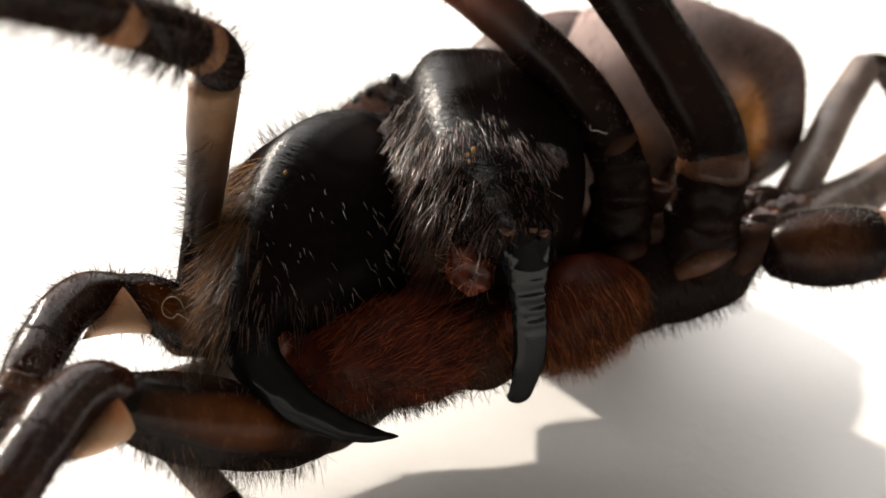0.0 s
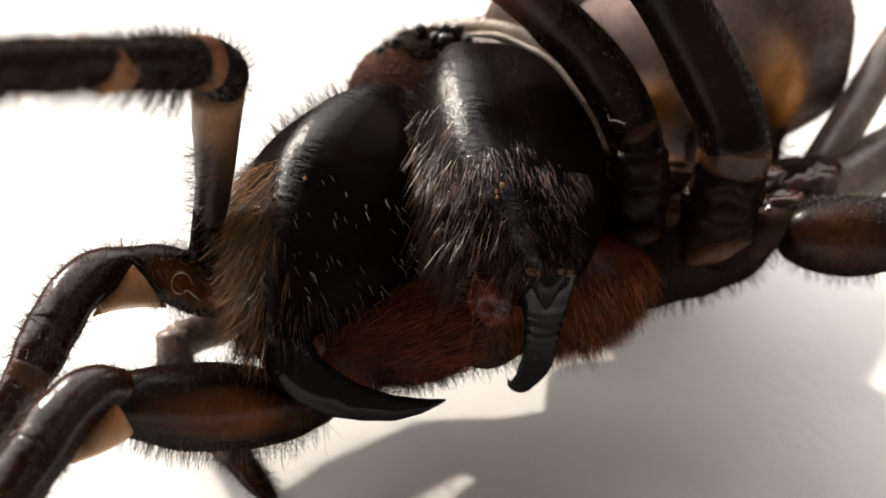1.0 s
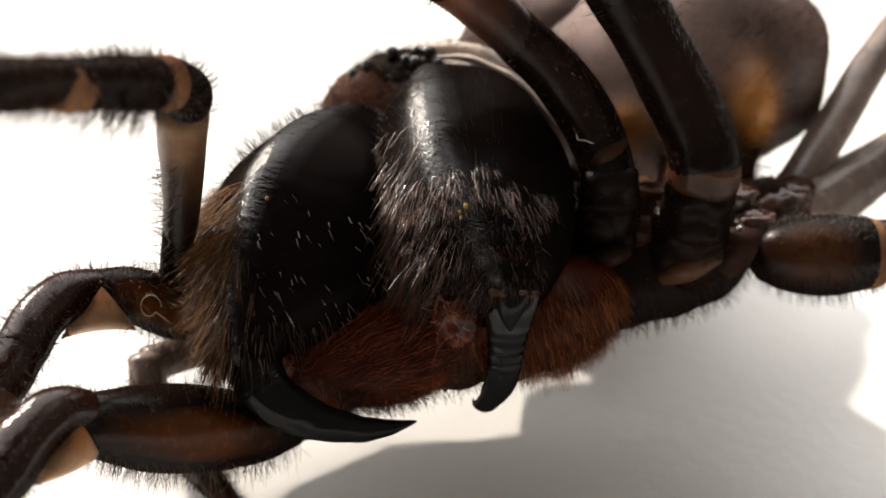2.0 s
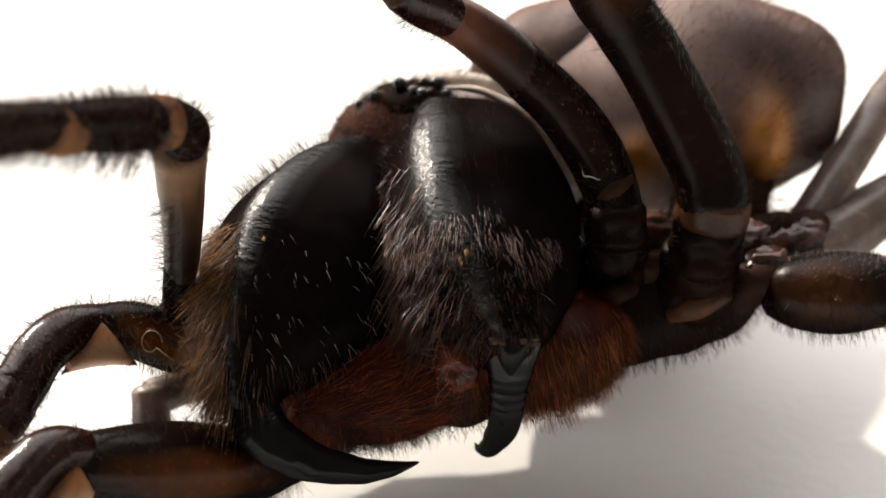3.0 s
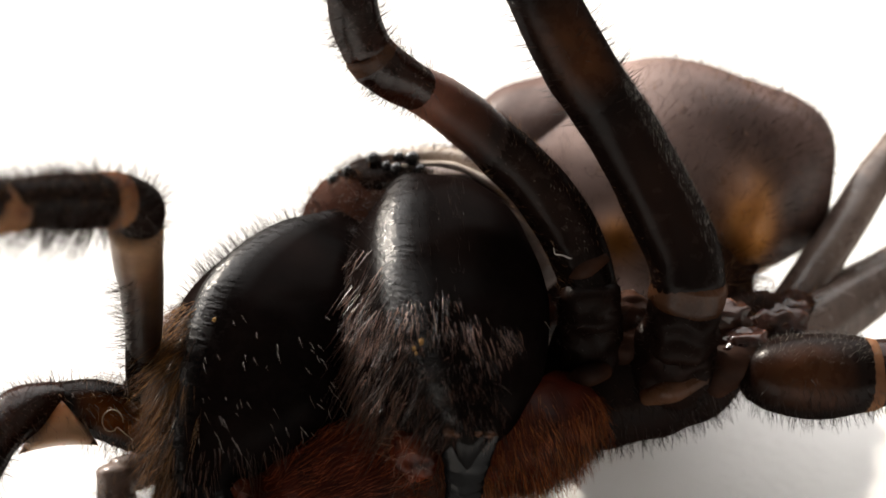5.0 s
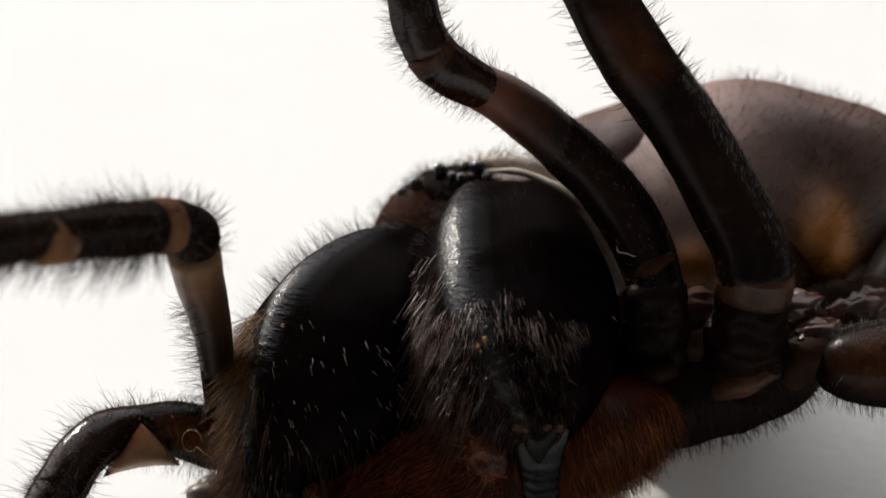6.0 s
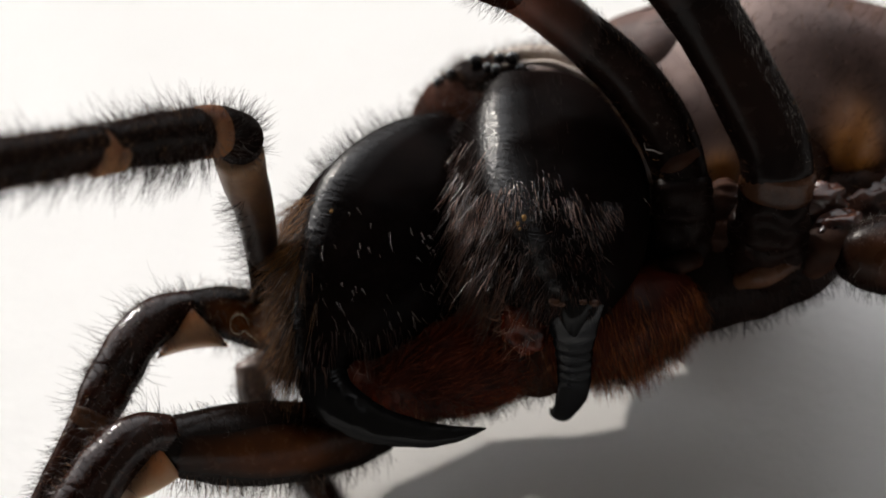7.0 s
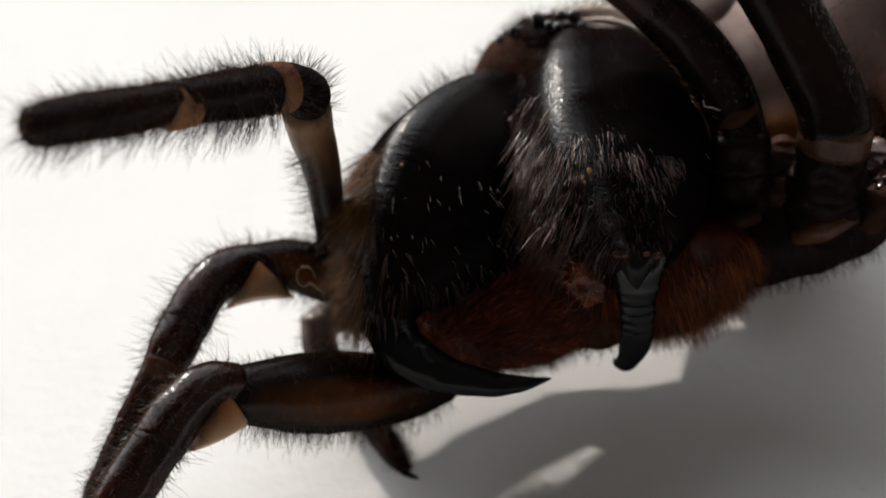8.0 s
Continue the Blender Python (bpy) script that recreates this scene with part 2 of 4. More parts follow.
def spline(points, count):
    """Points on a smooth line through the given ones, evenly by index."""
    p = np.asarray(points, float)
    p = np.vstack([2 * p[0] - p[1], p, 2 * p[-1] - p[-2]])
    at = np.linspace(0, len(p) - 3, count)
    i = np.minimum(at.astype(int), len(p) - 4)
    s = (at - i)[:, None]
    a, b, c, d = p[i], p[i + 1], p[i + 2], p[i + 3]
    return 0.5 * (2 * b + (c - a) * s + (2 * a - 5 * b + 4 * c - d) * s**2 + (3 * b - a - 3 * c + d) * s**3)


def loft(spine, flat=1.0, side=(1, 0, 0), rings=28, around=24, caps=(0.8, 0.8), lumps=0.0, lump_size=1.0, ridge=None, ribs=None):
    """A limb-like body: rows of x, y, z, radius along its middle line. flat: the second radius over the first. ridge: way, height and width of a blunt keel; ribs: start, end, count and depth of cross wrinkles."""
    line = spline(spine, rings)
    mid, rad = line[:, :3], np.maximum(line[:, 3], 0.004)
    if ribs:
        s = (np.linspace(0, 1, rings) - ribs[0]) / (ribs[1] - ribs[0])
        rad = rad + np.where((s > 0) & (s < 1), ribs[3] * np.sin(2 * math.pi * ribs[2] * s) * np.sin(math.pi * np.clip(s, 0, 1)), 0)
    way = np.gradient(mid, axis=0)
    way /= np.linalg.norm(way, axis=1)[:, None]
    u = np.asarray(side, float)
    frames = []
    for w in way:
        u = u - w * (u @ w)
        u = u / np.linalg.norm(u)
        frames.append((u, np.cross(w, u)))
    middle, radius, frame_rows, along = [], [], [], []
    turn = np.linspace(0, math.pi / 2, 6)[1:-1]
    for a in turn[::-1]:
        middle.append(mid[0] - way[0] * rad[0] * math.sin(a) * caps[0])
        radius.append(rad[0] * math.cos(a)), frame_rows.append(frames[0]), along.append(0.0)
    for k in range(rings):
        middle.append(mid[k]), radius.append(rad[k]), frame_rows.append(frames[k]), along.append(k / (rings - 1))
    for a in turn:
        middle.append(mid[-1] + way[-1] * rad[-1] * math.sin(a) * caps[1])
        radius.append(rad[-1] * math.cos(a)), frame_rows.append(frames[-1]), along.append(1.0)
    angles = np.arange(around) * 2 * math.pi / around
    verts, far, flank, keel = [], [], [], []
    for m, r, (p, q), s in zip(middle, radius, frame_rows, along):
        grow = np.ones(around)
        if ridge is not None:
            top = math.atan2(np.dot(ridge[0], q), np.dot(ridge[0], p))
            off = (angles - top + math.pi) % (2 * math.pi) - math.pi
            keel.extend(np.exp(-((off / (1.6 * ridge[2])) ** 2)))
            grow = grow + ridge[1] * np.exp(-((off / ridge[2]) ** 2))
        ring = m + r * (np.cos(angles)[:, None] * p + flat * np.sin(angles)[:, None] * q) * grow[:, None]
        verts.append(ring), far.extend([s] * around), flank.extend(np.abs(ring - m)[:, 1] / max(r, 1e-6))
    n = len(middle)
    verts = np.vstack(verts)
    if lumps:
        out = verts - np.repeat(np.array(middle), around, axis=0)
        out /= np.linalg.norm(out, axis=1)[:, None] + 1e-9
        verts = verts + out * np.array([noise.noise(Vector(v) * lump_size) for v in verts])[:, None] * lumps
    faces = [(a * around + b, a * around + (b + 1) % around, (a + 1) * around + (b + 1) % around, (a + 1) * around + b) for a in range(n - 1) for b in range(around)]
    faces += [tuple(range(around))[::-1], tuple((n - 1) * around + b for b in range(around))]
    values = {"along": far, "flank": np.clip(flank, 0, 1)}
    if keel:
        values["keel"] = keel
    return verts, faces, values


def ball(centre, radii, rings=16, around=24, lumps=0.0, lump_size=1.0):
    """An egg-shaped body with uneven skin."""
    verts, faces = [], []
    for a in range(1, rings):
        for b in range(around):
            p, q = math.pi * a / rings, 2 * math.pi * b / around
            v = Vector((math.sin(p) * math.cos(q), math.sin(p) * math.sin(q), math.cos(p)))
            grow = 1 + lumps * noise.noise(v * lump_size + Vector(centre))
            verts.append([c + r * x * grow for c, r, x in zip(centre, radii, v)])
    faces = [(a * around + b, (a + 1) * around + b, (a + 1) * around + (b + 1) % around, a * around + (b + 1) % around) for a in range(rings - 2) for b in range(around)]
    faces += [tuple(range(around)), tuple((rings - 2) * around + b for b in range(around))[::-1]]
    return np.array(verts), faces, {}


def web(a, b, c, thick, sag=0.0, n=9):
    """A pad of soft skin stretched over three corners, thickest in its middle."""
    a, b, c = (np.asarray(p, float) for p in (a, b, c))
    normal = np.cross(b - a, c - a)
    normal /= np.linalg.norm(normal)
    at, verts, faces, along = {}, [], [], []
    for side in (1, -1):
        for i in range(n + 1):
            for j in range(n + 1 - i):
                u, v = i / n, j / n
                w = 1 - u - v
                rim = min(u, v, w) < 1e-9
                if rim and side < 0:
                    at[side, i, j] = at[1, i, j]
                    continue
                at[side, i, j] = len(verts)
                along.append(1 - u)
                verts.append(a * u + b * v + c * w + (a - (b + c) / 2) * -sag * v * w * (1 - u) + normal * side * thick * (27 * max(u * v * w, 0)) ** 0.4)
        for i in range(n):
            for j in range(n - i):
                t = [(at[side, i, j], at[side, i + 1, j], at[side, i, j + 1])]
                if i + j < n - 1:
                    t.append((at[side, i + 1, j], at[side, i + 1, j + 1], at[side, i, j + 1]))
                faces += [f if side > 0 else f[::-1] for f in t]
    return np.array(verts), faces, {"along": along}


def joined(*shapes):
    """Several pieces of one part, as one mesh."""
    verts, faces, at = [], [], 0
    for v, f, _ in shapes:
        verts.append(v)
        faces += [tuple(i + at for i in face) for face in f]
        at += len(v)
    return np.vstack(verts), faces, {}


def spots(shape, count, keep=None):
    """Places strewn over a shape, with the outward normals. keep: a test of place and normal."""
    verts, faces, _ = shape
    quads = np.array([f for f in faces if len(f) == 4])
    a, b, c, d = (verts[quads[:, k]] for k in range(4))
    normal = np.cross(c - a, d - b)
    area = np.linalg.norm(normal, axis=1) + 1e-12
    normal = normal / area[:, None]
    middle = verts.mean(0)
    if (((a + c) / 2 - middle) * normal * area[:, None]).sum() < 0:
        normal = -normal
    made = []
    draw = max(count, 400)
    for _ in range(12):
        pick = rng.choice(len(quads), draw, p=area / area.sum())
        s, t = rng.random((2, draw, 1))
        place = (a[pick] * (1 - s) + b[pick] * s) * (1 - t) + (d[pick] * (1 - s) + c[pick] * s) * t
        made += [(p, n) for p, n in zip(place, normal[pick]) if keep is None or keep(p, n)]
        if len(made) >= count:
            break
    return made[:count]


def hairs(where, length, thick, flow=(0, 0, 0), rise=0.6, stray=0.25, bend=0.5, tuft=0.0, tuft_size=2.5):
    """Tapering bent hairs at the given places. flow: the way in which they lie; rise: how far they stand off; bend: how they curl to the flow; tuft: how far neighbours lean together."""
    verts, faces = [], []
    flow = np.asarray(flow, float)
    for p, n in where:
        lean = np.array(noise.noise_vector(Vector(p) * tuft_size)) * tuft if tuft else 0.0
        way = n * rise + flow + lean + rng.normal(0, stray, 3)
        way /= np.linalg.norm(way) + 1e-9
        size = length * rng.uniform(0.45, 1.25)
        late = way + flow * bend + rng.normal(0, stray * 0.6, 3)
        late /= np.linalg.norm(late) + 1e-9
        last = late + flow * bend * 0.6 + rng.normal(0, stray * 0.8, 3)
        last /= np.linalg.norm(last) + 1e-9
        u = np.cross(way, (0.3, 0.5, 0.8))
        u /= np.linalg.norm(u) + 1e-9
        w = np.cross(way, u)
        at = len(verts)
        base = p - n * 0.03
        half = base + way * size * 0.4
        far = half + late * size * 0.33
        own = thick * rng.uniform(0.7, 1.3)
        for middle, r in ((base, own), (half, own * 0.8), (far, own * 0.5)):
            for k in range(3):
                verts.append(middle + r * (math.cos(k * 2.0944) * u + math.sin(k * 2.0944) * w))
        verts.append(far + last * size * 0.3)
        for k in range(3):
            m = (k + 1) % 3
            faces.append((at + k, at + m, at + 3 + m, at + 3 + k))
            faces.append((at + 3 + k, at + 3 + m, at + 6 + m, at + 6 + k))
            faces.append((at + 6 + k, at + 6 + m, at + 9))
    return np.array(verts), faces, {}


def stuff(ob):
    return tagged(ob, kind="stuff")


# ---------------------------------------------------------------- the paper
def build_paper():
    n, half = 110, 0.55
    bm = bmesh.new()
    bmesh.ops.create_grid(bm, x_segments=n, y_segments=n, size=half)
    for v in bm.verts:
        v.co.z = 0.00025 * (noise.noise(v.co * 9) - noise.noise(Vector((0, 0, 0)))) * min(1, v.co.length / 0.1)
    edge = bmesh.ops.extrude_face_region(bm, geom=bm.faces[:])
    for v in edge["geom"]:
        if isinstance(v, bmesh.types.BMVert):
            v.co.z -= 0.0004
    bmesh.ops.recalc_face_normals(bm, faces=bm.faces[:])
    me = bpy.data.meshes.new("ground")
    bm.to_mesh(me)
    bm.free()
    me.materials.append(PAPER)
    me.polygons.foreach_set("use_smooth", [True] * len(me.polygons))
    return tagged(new("ground", me), "sheet of plain white matt paper under the spider", "paper", kind="structure")


build_paper()


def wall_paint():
    n = Nodes("dark paint of added walls")
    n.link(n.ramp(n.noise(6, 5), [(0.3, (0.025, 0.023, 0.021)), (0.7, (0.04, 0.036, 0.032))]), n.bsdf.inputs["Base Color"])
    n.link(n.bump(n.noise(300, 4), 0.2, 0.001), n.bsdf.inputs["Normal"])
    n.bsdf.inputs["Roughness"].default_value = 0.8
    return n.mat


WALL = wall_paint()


def build_unseen_wall(name, middle, size, label):
    """A plain dark wall added out of sight, to block sky light and darken reflections."""
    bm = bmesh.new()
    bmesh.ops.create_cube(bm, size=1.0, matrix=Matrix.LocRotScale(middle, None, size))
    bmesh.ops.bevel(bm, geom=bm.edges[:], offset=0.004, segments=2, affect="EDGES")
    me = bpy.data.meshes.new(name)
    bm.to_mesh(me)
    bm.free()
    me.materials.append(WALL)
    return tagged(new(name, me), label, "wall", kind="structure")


# unseen walls and ceiling, added only to keep sky reflections off the chitin
build_unseen_wall("unseen_wall_west", (-0.75, -0.2, 0.9), (0.1, 0.7, 1.9), "unseen dark wall added beside the paper to block sky light")
build_unseen_wall("unseen_wall_south", (0, -0.6, 0.9), (1.6, 0.1, 1.9), "unseen dark wall added in front of the spider to darken reflections")
build_unseen_wall("unseen_wall_east", (0.75, 0.25, 0.7), (0.1, 1.6, 1.5), "unseen dark wall added beside the paper to block sky light")
build_unseen_wall("unseen_wall_north", (0, 1.1, 0.12), (1.6, 0.1, 0.34), "unseen low dark wall added behind the paper to darken reflections")

build_unseen_wall("unseen_ceiling", (0, -0.15, 1.9), (1.6, 1.0, 0.08), "unseen dark panel added over the near side of the paper to block sky light")

# ---------------------------------------------------------------- the spider
spider = new("spider")
spider.location = BASE * 0.001
tagged(spider, "black brown hairy spider rearing with fangs bared on white paper", "spider")

# head and trunk
carapace_shape = loft([(0.1, 6.2, 2.0, 2.9), (0.3, 6.7, 2.15, 3.25), (0.6, 7.5, 2.3, 3.4), (1.2, 8.9, 2.5, 3.0), (1.8, 10.0, 2.5, 1.6)], 0.62, (1, 0, 0), 30, 40, (0.25, 0.6), 0.08, 0.8)
carapace = part("carapace", carapace_shape, SHELL, spider, "grey brown glossy carapace with a pale rim")
face = part("face", ball((-0.95, 5.5, 2.25), (2.05, 1.15, 1.75), 16, 28, 0.05, 1.2), BROW, carapace, "reddish brown face below the eyes")
stuff(part("hair", hairs(spots(ball((-0.95, 5.5, 2.25), (2.05, 1.15, 1.75)), 1400, lambda p, n: n[1] < 0.4), 0.45, 0.009, (0.1, -0.2, -0.1), 0.5, 0.3, tuft=0.5), HAIR_FACE, carapace))
part("eye_mound", ball((-0.95, 5.5, 3.3), (1.25, 0.95, 0.85), 12, 24, 0.15, 2.0), BLACK_DULL, carapace, "black mound that carries the eyes")
for x, y, z, r in ((-2.08, 5.1, 3.5, 0.19), (-1.75, 4.9, 3.72, 0.15), (-1.12, 4.85, 4.0, 0.19), (-0.78, 4.6, 3.82, 0.12), (-0.55, 4.55, 3.75, 0.15), (-0.5, 4.9, 4.06, 0.14), (-0.18, 4.95, 4.03, 0.19), (0.02, 4.85, 3.75, 0.15)):
    part("eye", ball((x, y, z), (r, r, r), 10, 16), EYE, carapace, "shiny black eye")
mound = ball((-0.95, 5.5, 3.3), (1.25, 0.95, 0.85), 12, 24)
stuff(part("hair", hairs(spots(mound, 320, lambda p, n: n[2] > 0.1 and n[1] < 0.4), 0.4, 0.006, (-0.1, -0.1, 0.4), 0.6, 0.3), HAIR_GOLD, carapace, "sparse curled hairs round the eyes"))

trunk_shape = loft([(2.6, 4.2, -1.7, 1.1), (4.2, 4.0, -1.55, 1.35), (6.0, 4.4, -1.2, 1.3), (7.0, 5.2, -0.8, 1.2)], 1.0, (0, 1, 0), 26, 30, (0.8, 0.8), 0.15, 1.0)
sternum = part("sternum", trunk_shape, BLACK_DULL, spider, "black hairy underside of the trunk")
stuff(part("hair", hairs(spots(trunk_shape, 900, lambda p, n: n[2] < 0.2), 0.45, 0.010, (0.1, -0.1, -0.6), 0.6, 0.3), HAIR_DARK, sternum))

waist_shape = loft([(6.2, 5.1, 0.0, 0.9), (6.8, 5.7, 0.8, 1.1), (7.3, 6.5, 1.6, 1.2)], 1.0, (0, 1, 0), 18, 24, (0.7, 0.7), 0.25, 1.3)
waist = part("waist", waist_shape, WAIST, spider, "brown hairy waist before the abdomen")
stuff(part("hair", hairs(spots(waist_shape, 700, lambda p, n: n[1] < 0.4), 0.7, 0.010, (0.2, -0.1, 0.1), 0.5, 0.3, tuft=0.4), HAIR_GOLD, waist))
hip_shape = loft([(6.6, 5.2, -0.5, 0.9), (7.8, 5.2, -0.1, 0.95), (8.8, 5.4, 0.1, 0.8), (9.4, 5.8, 0.3, 0.55)], 1.0, (0, 1, 0), 22, 26, (0.7, 0.7), 0.3, 1.6)
part("hip", hip_shape, WAIST, sternum, "brown hairy hip of the hind legs")
stuff(part("hair", hairs(spots(hip_shape, 500, lambda p, n: n[1] < 0.3), 0.5, 0.008, (0.1, -0.1, 0.1), 0.6, 0.35), HAIR_GOLD, sternum))
core_shape = loft([(-0.5, 6.0, -0.6, 1.9), (0.8, 7.6, -0.3, 2.3), (2.4, 8.6, 0.3, 2.1), (3.6, 9.2, 0.9, 1.4)], 0.8, (1, 0, 0), 18, 26, (0.7, 0.7), 0.1, 1.0)
part("hip_plate", core_shape, UMBER, sternum, "dark plate that joins the hips")
front_shape = ball((6.15, 7.9, 3.85), (4.55, 2.9, 3.05), 72, 110, 0.10, 1.4)
soft_skin = np.zeros(len(front_shape[0]))
for bx, bz, wide, high, out in ((8.05, 2.25, 0.72, 1.35, 0.85), (4.85, 2.05, 0.75, 0.65, 0.45)):
    v = front_shape[0]
    swell = np.exp(-((((v[:, 0] - bx) / wide) ** 2 + ((v[:, 2] - bz) / high) ** 2) ** 1.25)) * (v[:, 1] < 7.9)
    v[:, 1] -= out * swell
    soft_skin = np.maximum(soft_skin, swell)
# unseen rear and tail bulk, added and sized to cast shadow on the paper
rear_shape = loft([(5.6, 8.3, 3.2, 2.3), (4.6, 10.2, 1.9, 2.3), (3.4, 11.4, 1.0, 2.5), (2.3, 11.2, 0.8, 2.0)], 1.0, (0, 0, 1), 20, 40, (0.5, 0.8), 0.1, 0.8)
shade_tail = loft([(4.2, 12.0, 1.0, 1.8), (5.8, 13.7, 1.5, 1.8), (7.4, 14.6, 1.9, 1.5), (8.4, 15.0, 2.2, 1.1)], 1.0, (0, 0, 1), 16, 32, (0.6, 0.7), 0.1, 0.8)
# paler colour in a broad patch across the front
pale_patch = 0.7 * np.exp(-(((front_shape[0][:, 0] - 4.3) / 1.9) ** 2)) * (front_shape[0][:, 1] < 7.9)
shoulder_shape = ball((3.5, 8.5, 4.4), (2.75, 2.5, 2.3), 40, 56, 0.12, 1.4)
belly_shape = joined(front_shape, rear_shape, shade_tail, shoulder_shape)
belly_shape[2]["pale"] = np.concatenate([pale_patch, np.zeros(len(belly_shape[0]) - len(pale_patch))])
belly_shape[2]["amber"] = np.concatenate([soft_skin, np.zeros(len(belly_shape[0]) - len(soft_skin))])
abdomen = part("abdomen", belly_shape, BELLY, spider, "dull mauve brown swollen abdomen with short velvet hair")
stuff(part("hair", hairs(spots(front_shape, 2600, lambda p, n: n[1] < 0.5), 0.45, 0.006, (0.2, 0.0, 0.3), 0.5, 0.35), HAIR_GOLD, abdomen))
# mouthparts under the chelicerae
labium_shape = loft([(-0.6, 2.7, -3.2, 0.9), (0.3, 2.6, -3.1, 1.1), (1.2, 2.7, -2.7, 1.0)], 1.0, (0, 1, 0), 16, 24, (0.8, 0.8), 0.12, 1.4)
labium = part("labium", labium_shape, WAIST, spider, "dark brown hairy lower lip")
maxilla_shapes = (
    loft([(-4.1, 2.6, -3.3, 0.75), (-3.0, 2.3, -3.4, 1.15), (-1.6, 2.2, -3.45, 1.25), (-0.2, 2.4, -3.2, 0.9)], 1.0, (0, 1, 0), 20, 26, (0.8, 0.8), 0.15, 1.2),
    loft([(0.9, 2.4, -2.8, 0.8), (1.9, 2.1, -2.65, 1.15), (2.8, 2.2, -2.35, 1.15), (3.5, 2.8, -1.9, 0.9)], 1.0, (0, 1, 0), 20, 26, (0.8, 0.8), 0.15, 1.2),
)
for shape, flow, coat in zip(maxilla_shapes, ((0.6, -0.25, 0.35), (0.12, -0.25, -0.75)), (HAIR_RED, HAIR_RUST)):
    maxilla = part("maxilla", shape, RUSSET, spider, "russet mouthpart thick with rust red hair")
    stuff(part("hair", hairs(spots(shape, 5200, lambda p, n: n[1] < 0.35), 0.58, 0.0052, flow, 0.16, 0.15, 0.7, 0.45, 1.6), coat, maxilla))
    stuff(part("hair", hairs(spots(shape, 2000, lambda p, n: n[2] < -0.25), 0.42, 0.0065, (0.3, -0.1, -0.35), 0.4, 0.25, 0.5, 0.4), HAIR_DARK, maxilla, "dark hair along the lower edge"))
    stuff(part("hair", hairs(spots(shape, 160, lambda p, n: n[2] < -0.6), 0.42, 0.005, (0.05, -0.1, -0.6), 0.5, 0.25), HAIR_BLOND, maxilla, "pale fringe along the lower edge"))
rim_shape = loft([(-2.6, 5.4, 2.6, 0.2), (-0.8, 5.6, 4.02, 0.24), (0.9, 5.3, 4.05, 0.36), (2.2, 5.3, 3.35, 0.38), (3.2, 5.6, 2.1, 0.26)], 0.7, (0, 1, 0), 30, 12, (0.8, 0.8), 0.03, 2.0)
rim = part("rim", rim_shape, RIM, carapace, "pale front rim of the carapace")
stuff(part("hair", hairs(spots(rim_shape, 700, lambda p, n: n[2] > 0.0), 0.45, 0.006, (0.35, -0.2, 0.1), 0.5, 0.25), HAIR_GOLD, carapace, "fringe of fine hairs along the rim"))
lip_shape = loft([(-0.5, 5.1, 3.86, 0.07), (0.5, 4.85, 3.9, 0.11), (1.3, 4.75, 3.66, 0.14), (2.2, 4.75, 3.1, 0.17), (3.0, 5.0, 2.2, 0.12)], 0.7, (0, 1, 0), 36, 12, (0.8, 0.8), 0.04, 3.0)
part("rim", lip_shape, RIM, carapace, "thin glossy pale lip over the chelicera")
throat_shape = ball((-0.7, 3.6, -1.7), (2.6, 1.2, 1.6), 18, 28, 0.15, 1.5)
throat = part("throat", throat_shape, RUSSET, spider, "dark red soft tissue between the chelicerae")
stuff(part("hair", hairs(spots(throat_shape, 1700, lambda p, n: n[1] < 0.1), 0.7, 0.007, (0.5, -0.3, 0.3), 0.3, 0.2, 0.7, 0.4, 1.6), HAIR_RED, throat))
stuff(part("hair", hairs(spots(labium_shape, 500, lambda p, n: n[1] < 0.3), 0.5, 0.010, (0.2, -0.2, -0.4), 0.4, 0.3), HAIR_DARK, labium))

# chelicerae with their fangs
CHELICERAE = (
    # the one further to the spider's own right
    dict(
        spine=[(-1.5, 5.6, 1.5, 1.45), (-2.42, 4.2, 0.42, 2.12), (-3.15, 2.8, -0.72, 2.46), (-3.82, 1.6, -1.9, 1.92), (-4.28, 0.85, -2.85, 1.08), (-4.4, 0.5, -3.5, 0.68)],
        fang=[(-4.35, 0.45, -3.55, 0.62), (-3.95, 0.3, -4.15, 0.58), (-3.2, 0.4, -4.68, 0.48), (-2.3, 0.8, -4.98, 0.36), (-1.4, 1.2, -5.05, 0.22), (-0.63, 1.5, -4.92, 0.02)],
        knuckle=(-4.3, 0.45, -3.55),
        near=False,
    ),
    dict(
        spine=[(0.45, 5.6, 2.45, 1.3), (0.55, 4.3, 1.65, 2.15), (0.7, 2.8, 0.3, 2.45), (0.9, 1.3, -0.95, 2.15), (1.2, 0.3, -1.7, 1.4), (1.3, -0.1, -2.05, 0.85)],
        fang=[(1.4, 0.4, -1.8, 0.78), (1.39, 0.0, -2.2, 0.66), (1.37, 0.15, -2.75, 0.5), (1.36, 0.75, -3.4, 0.39), (1.34, 1.4, -3.95, 0.38), (1.2, 2.0, -4.36, 0.33), (1.02, 2.5, -4.64, 0.26), (0.82, 2.75, -4.68, 0.15), (0.72, 2.85, -4.55, 0.03)],
        knuckle=(1.33, 0.0, -1.8),
        near=True,
    ),
)
chelicerae, fangs = [], []
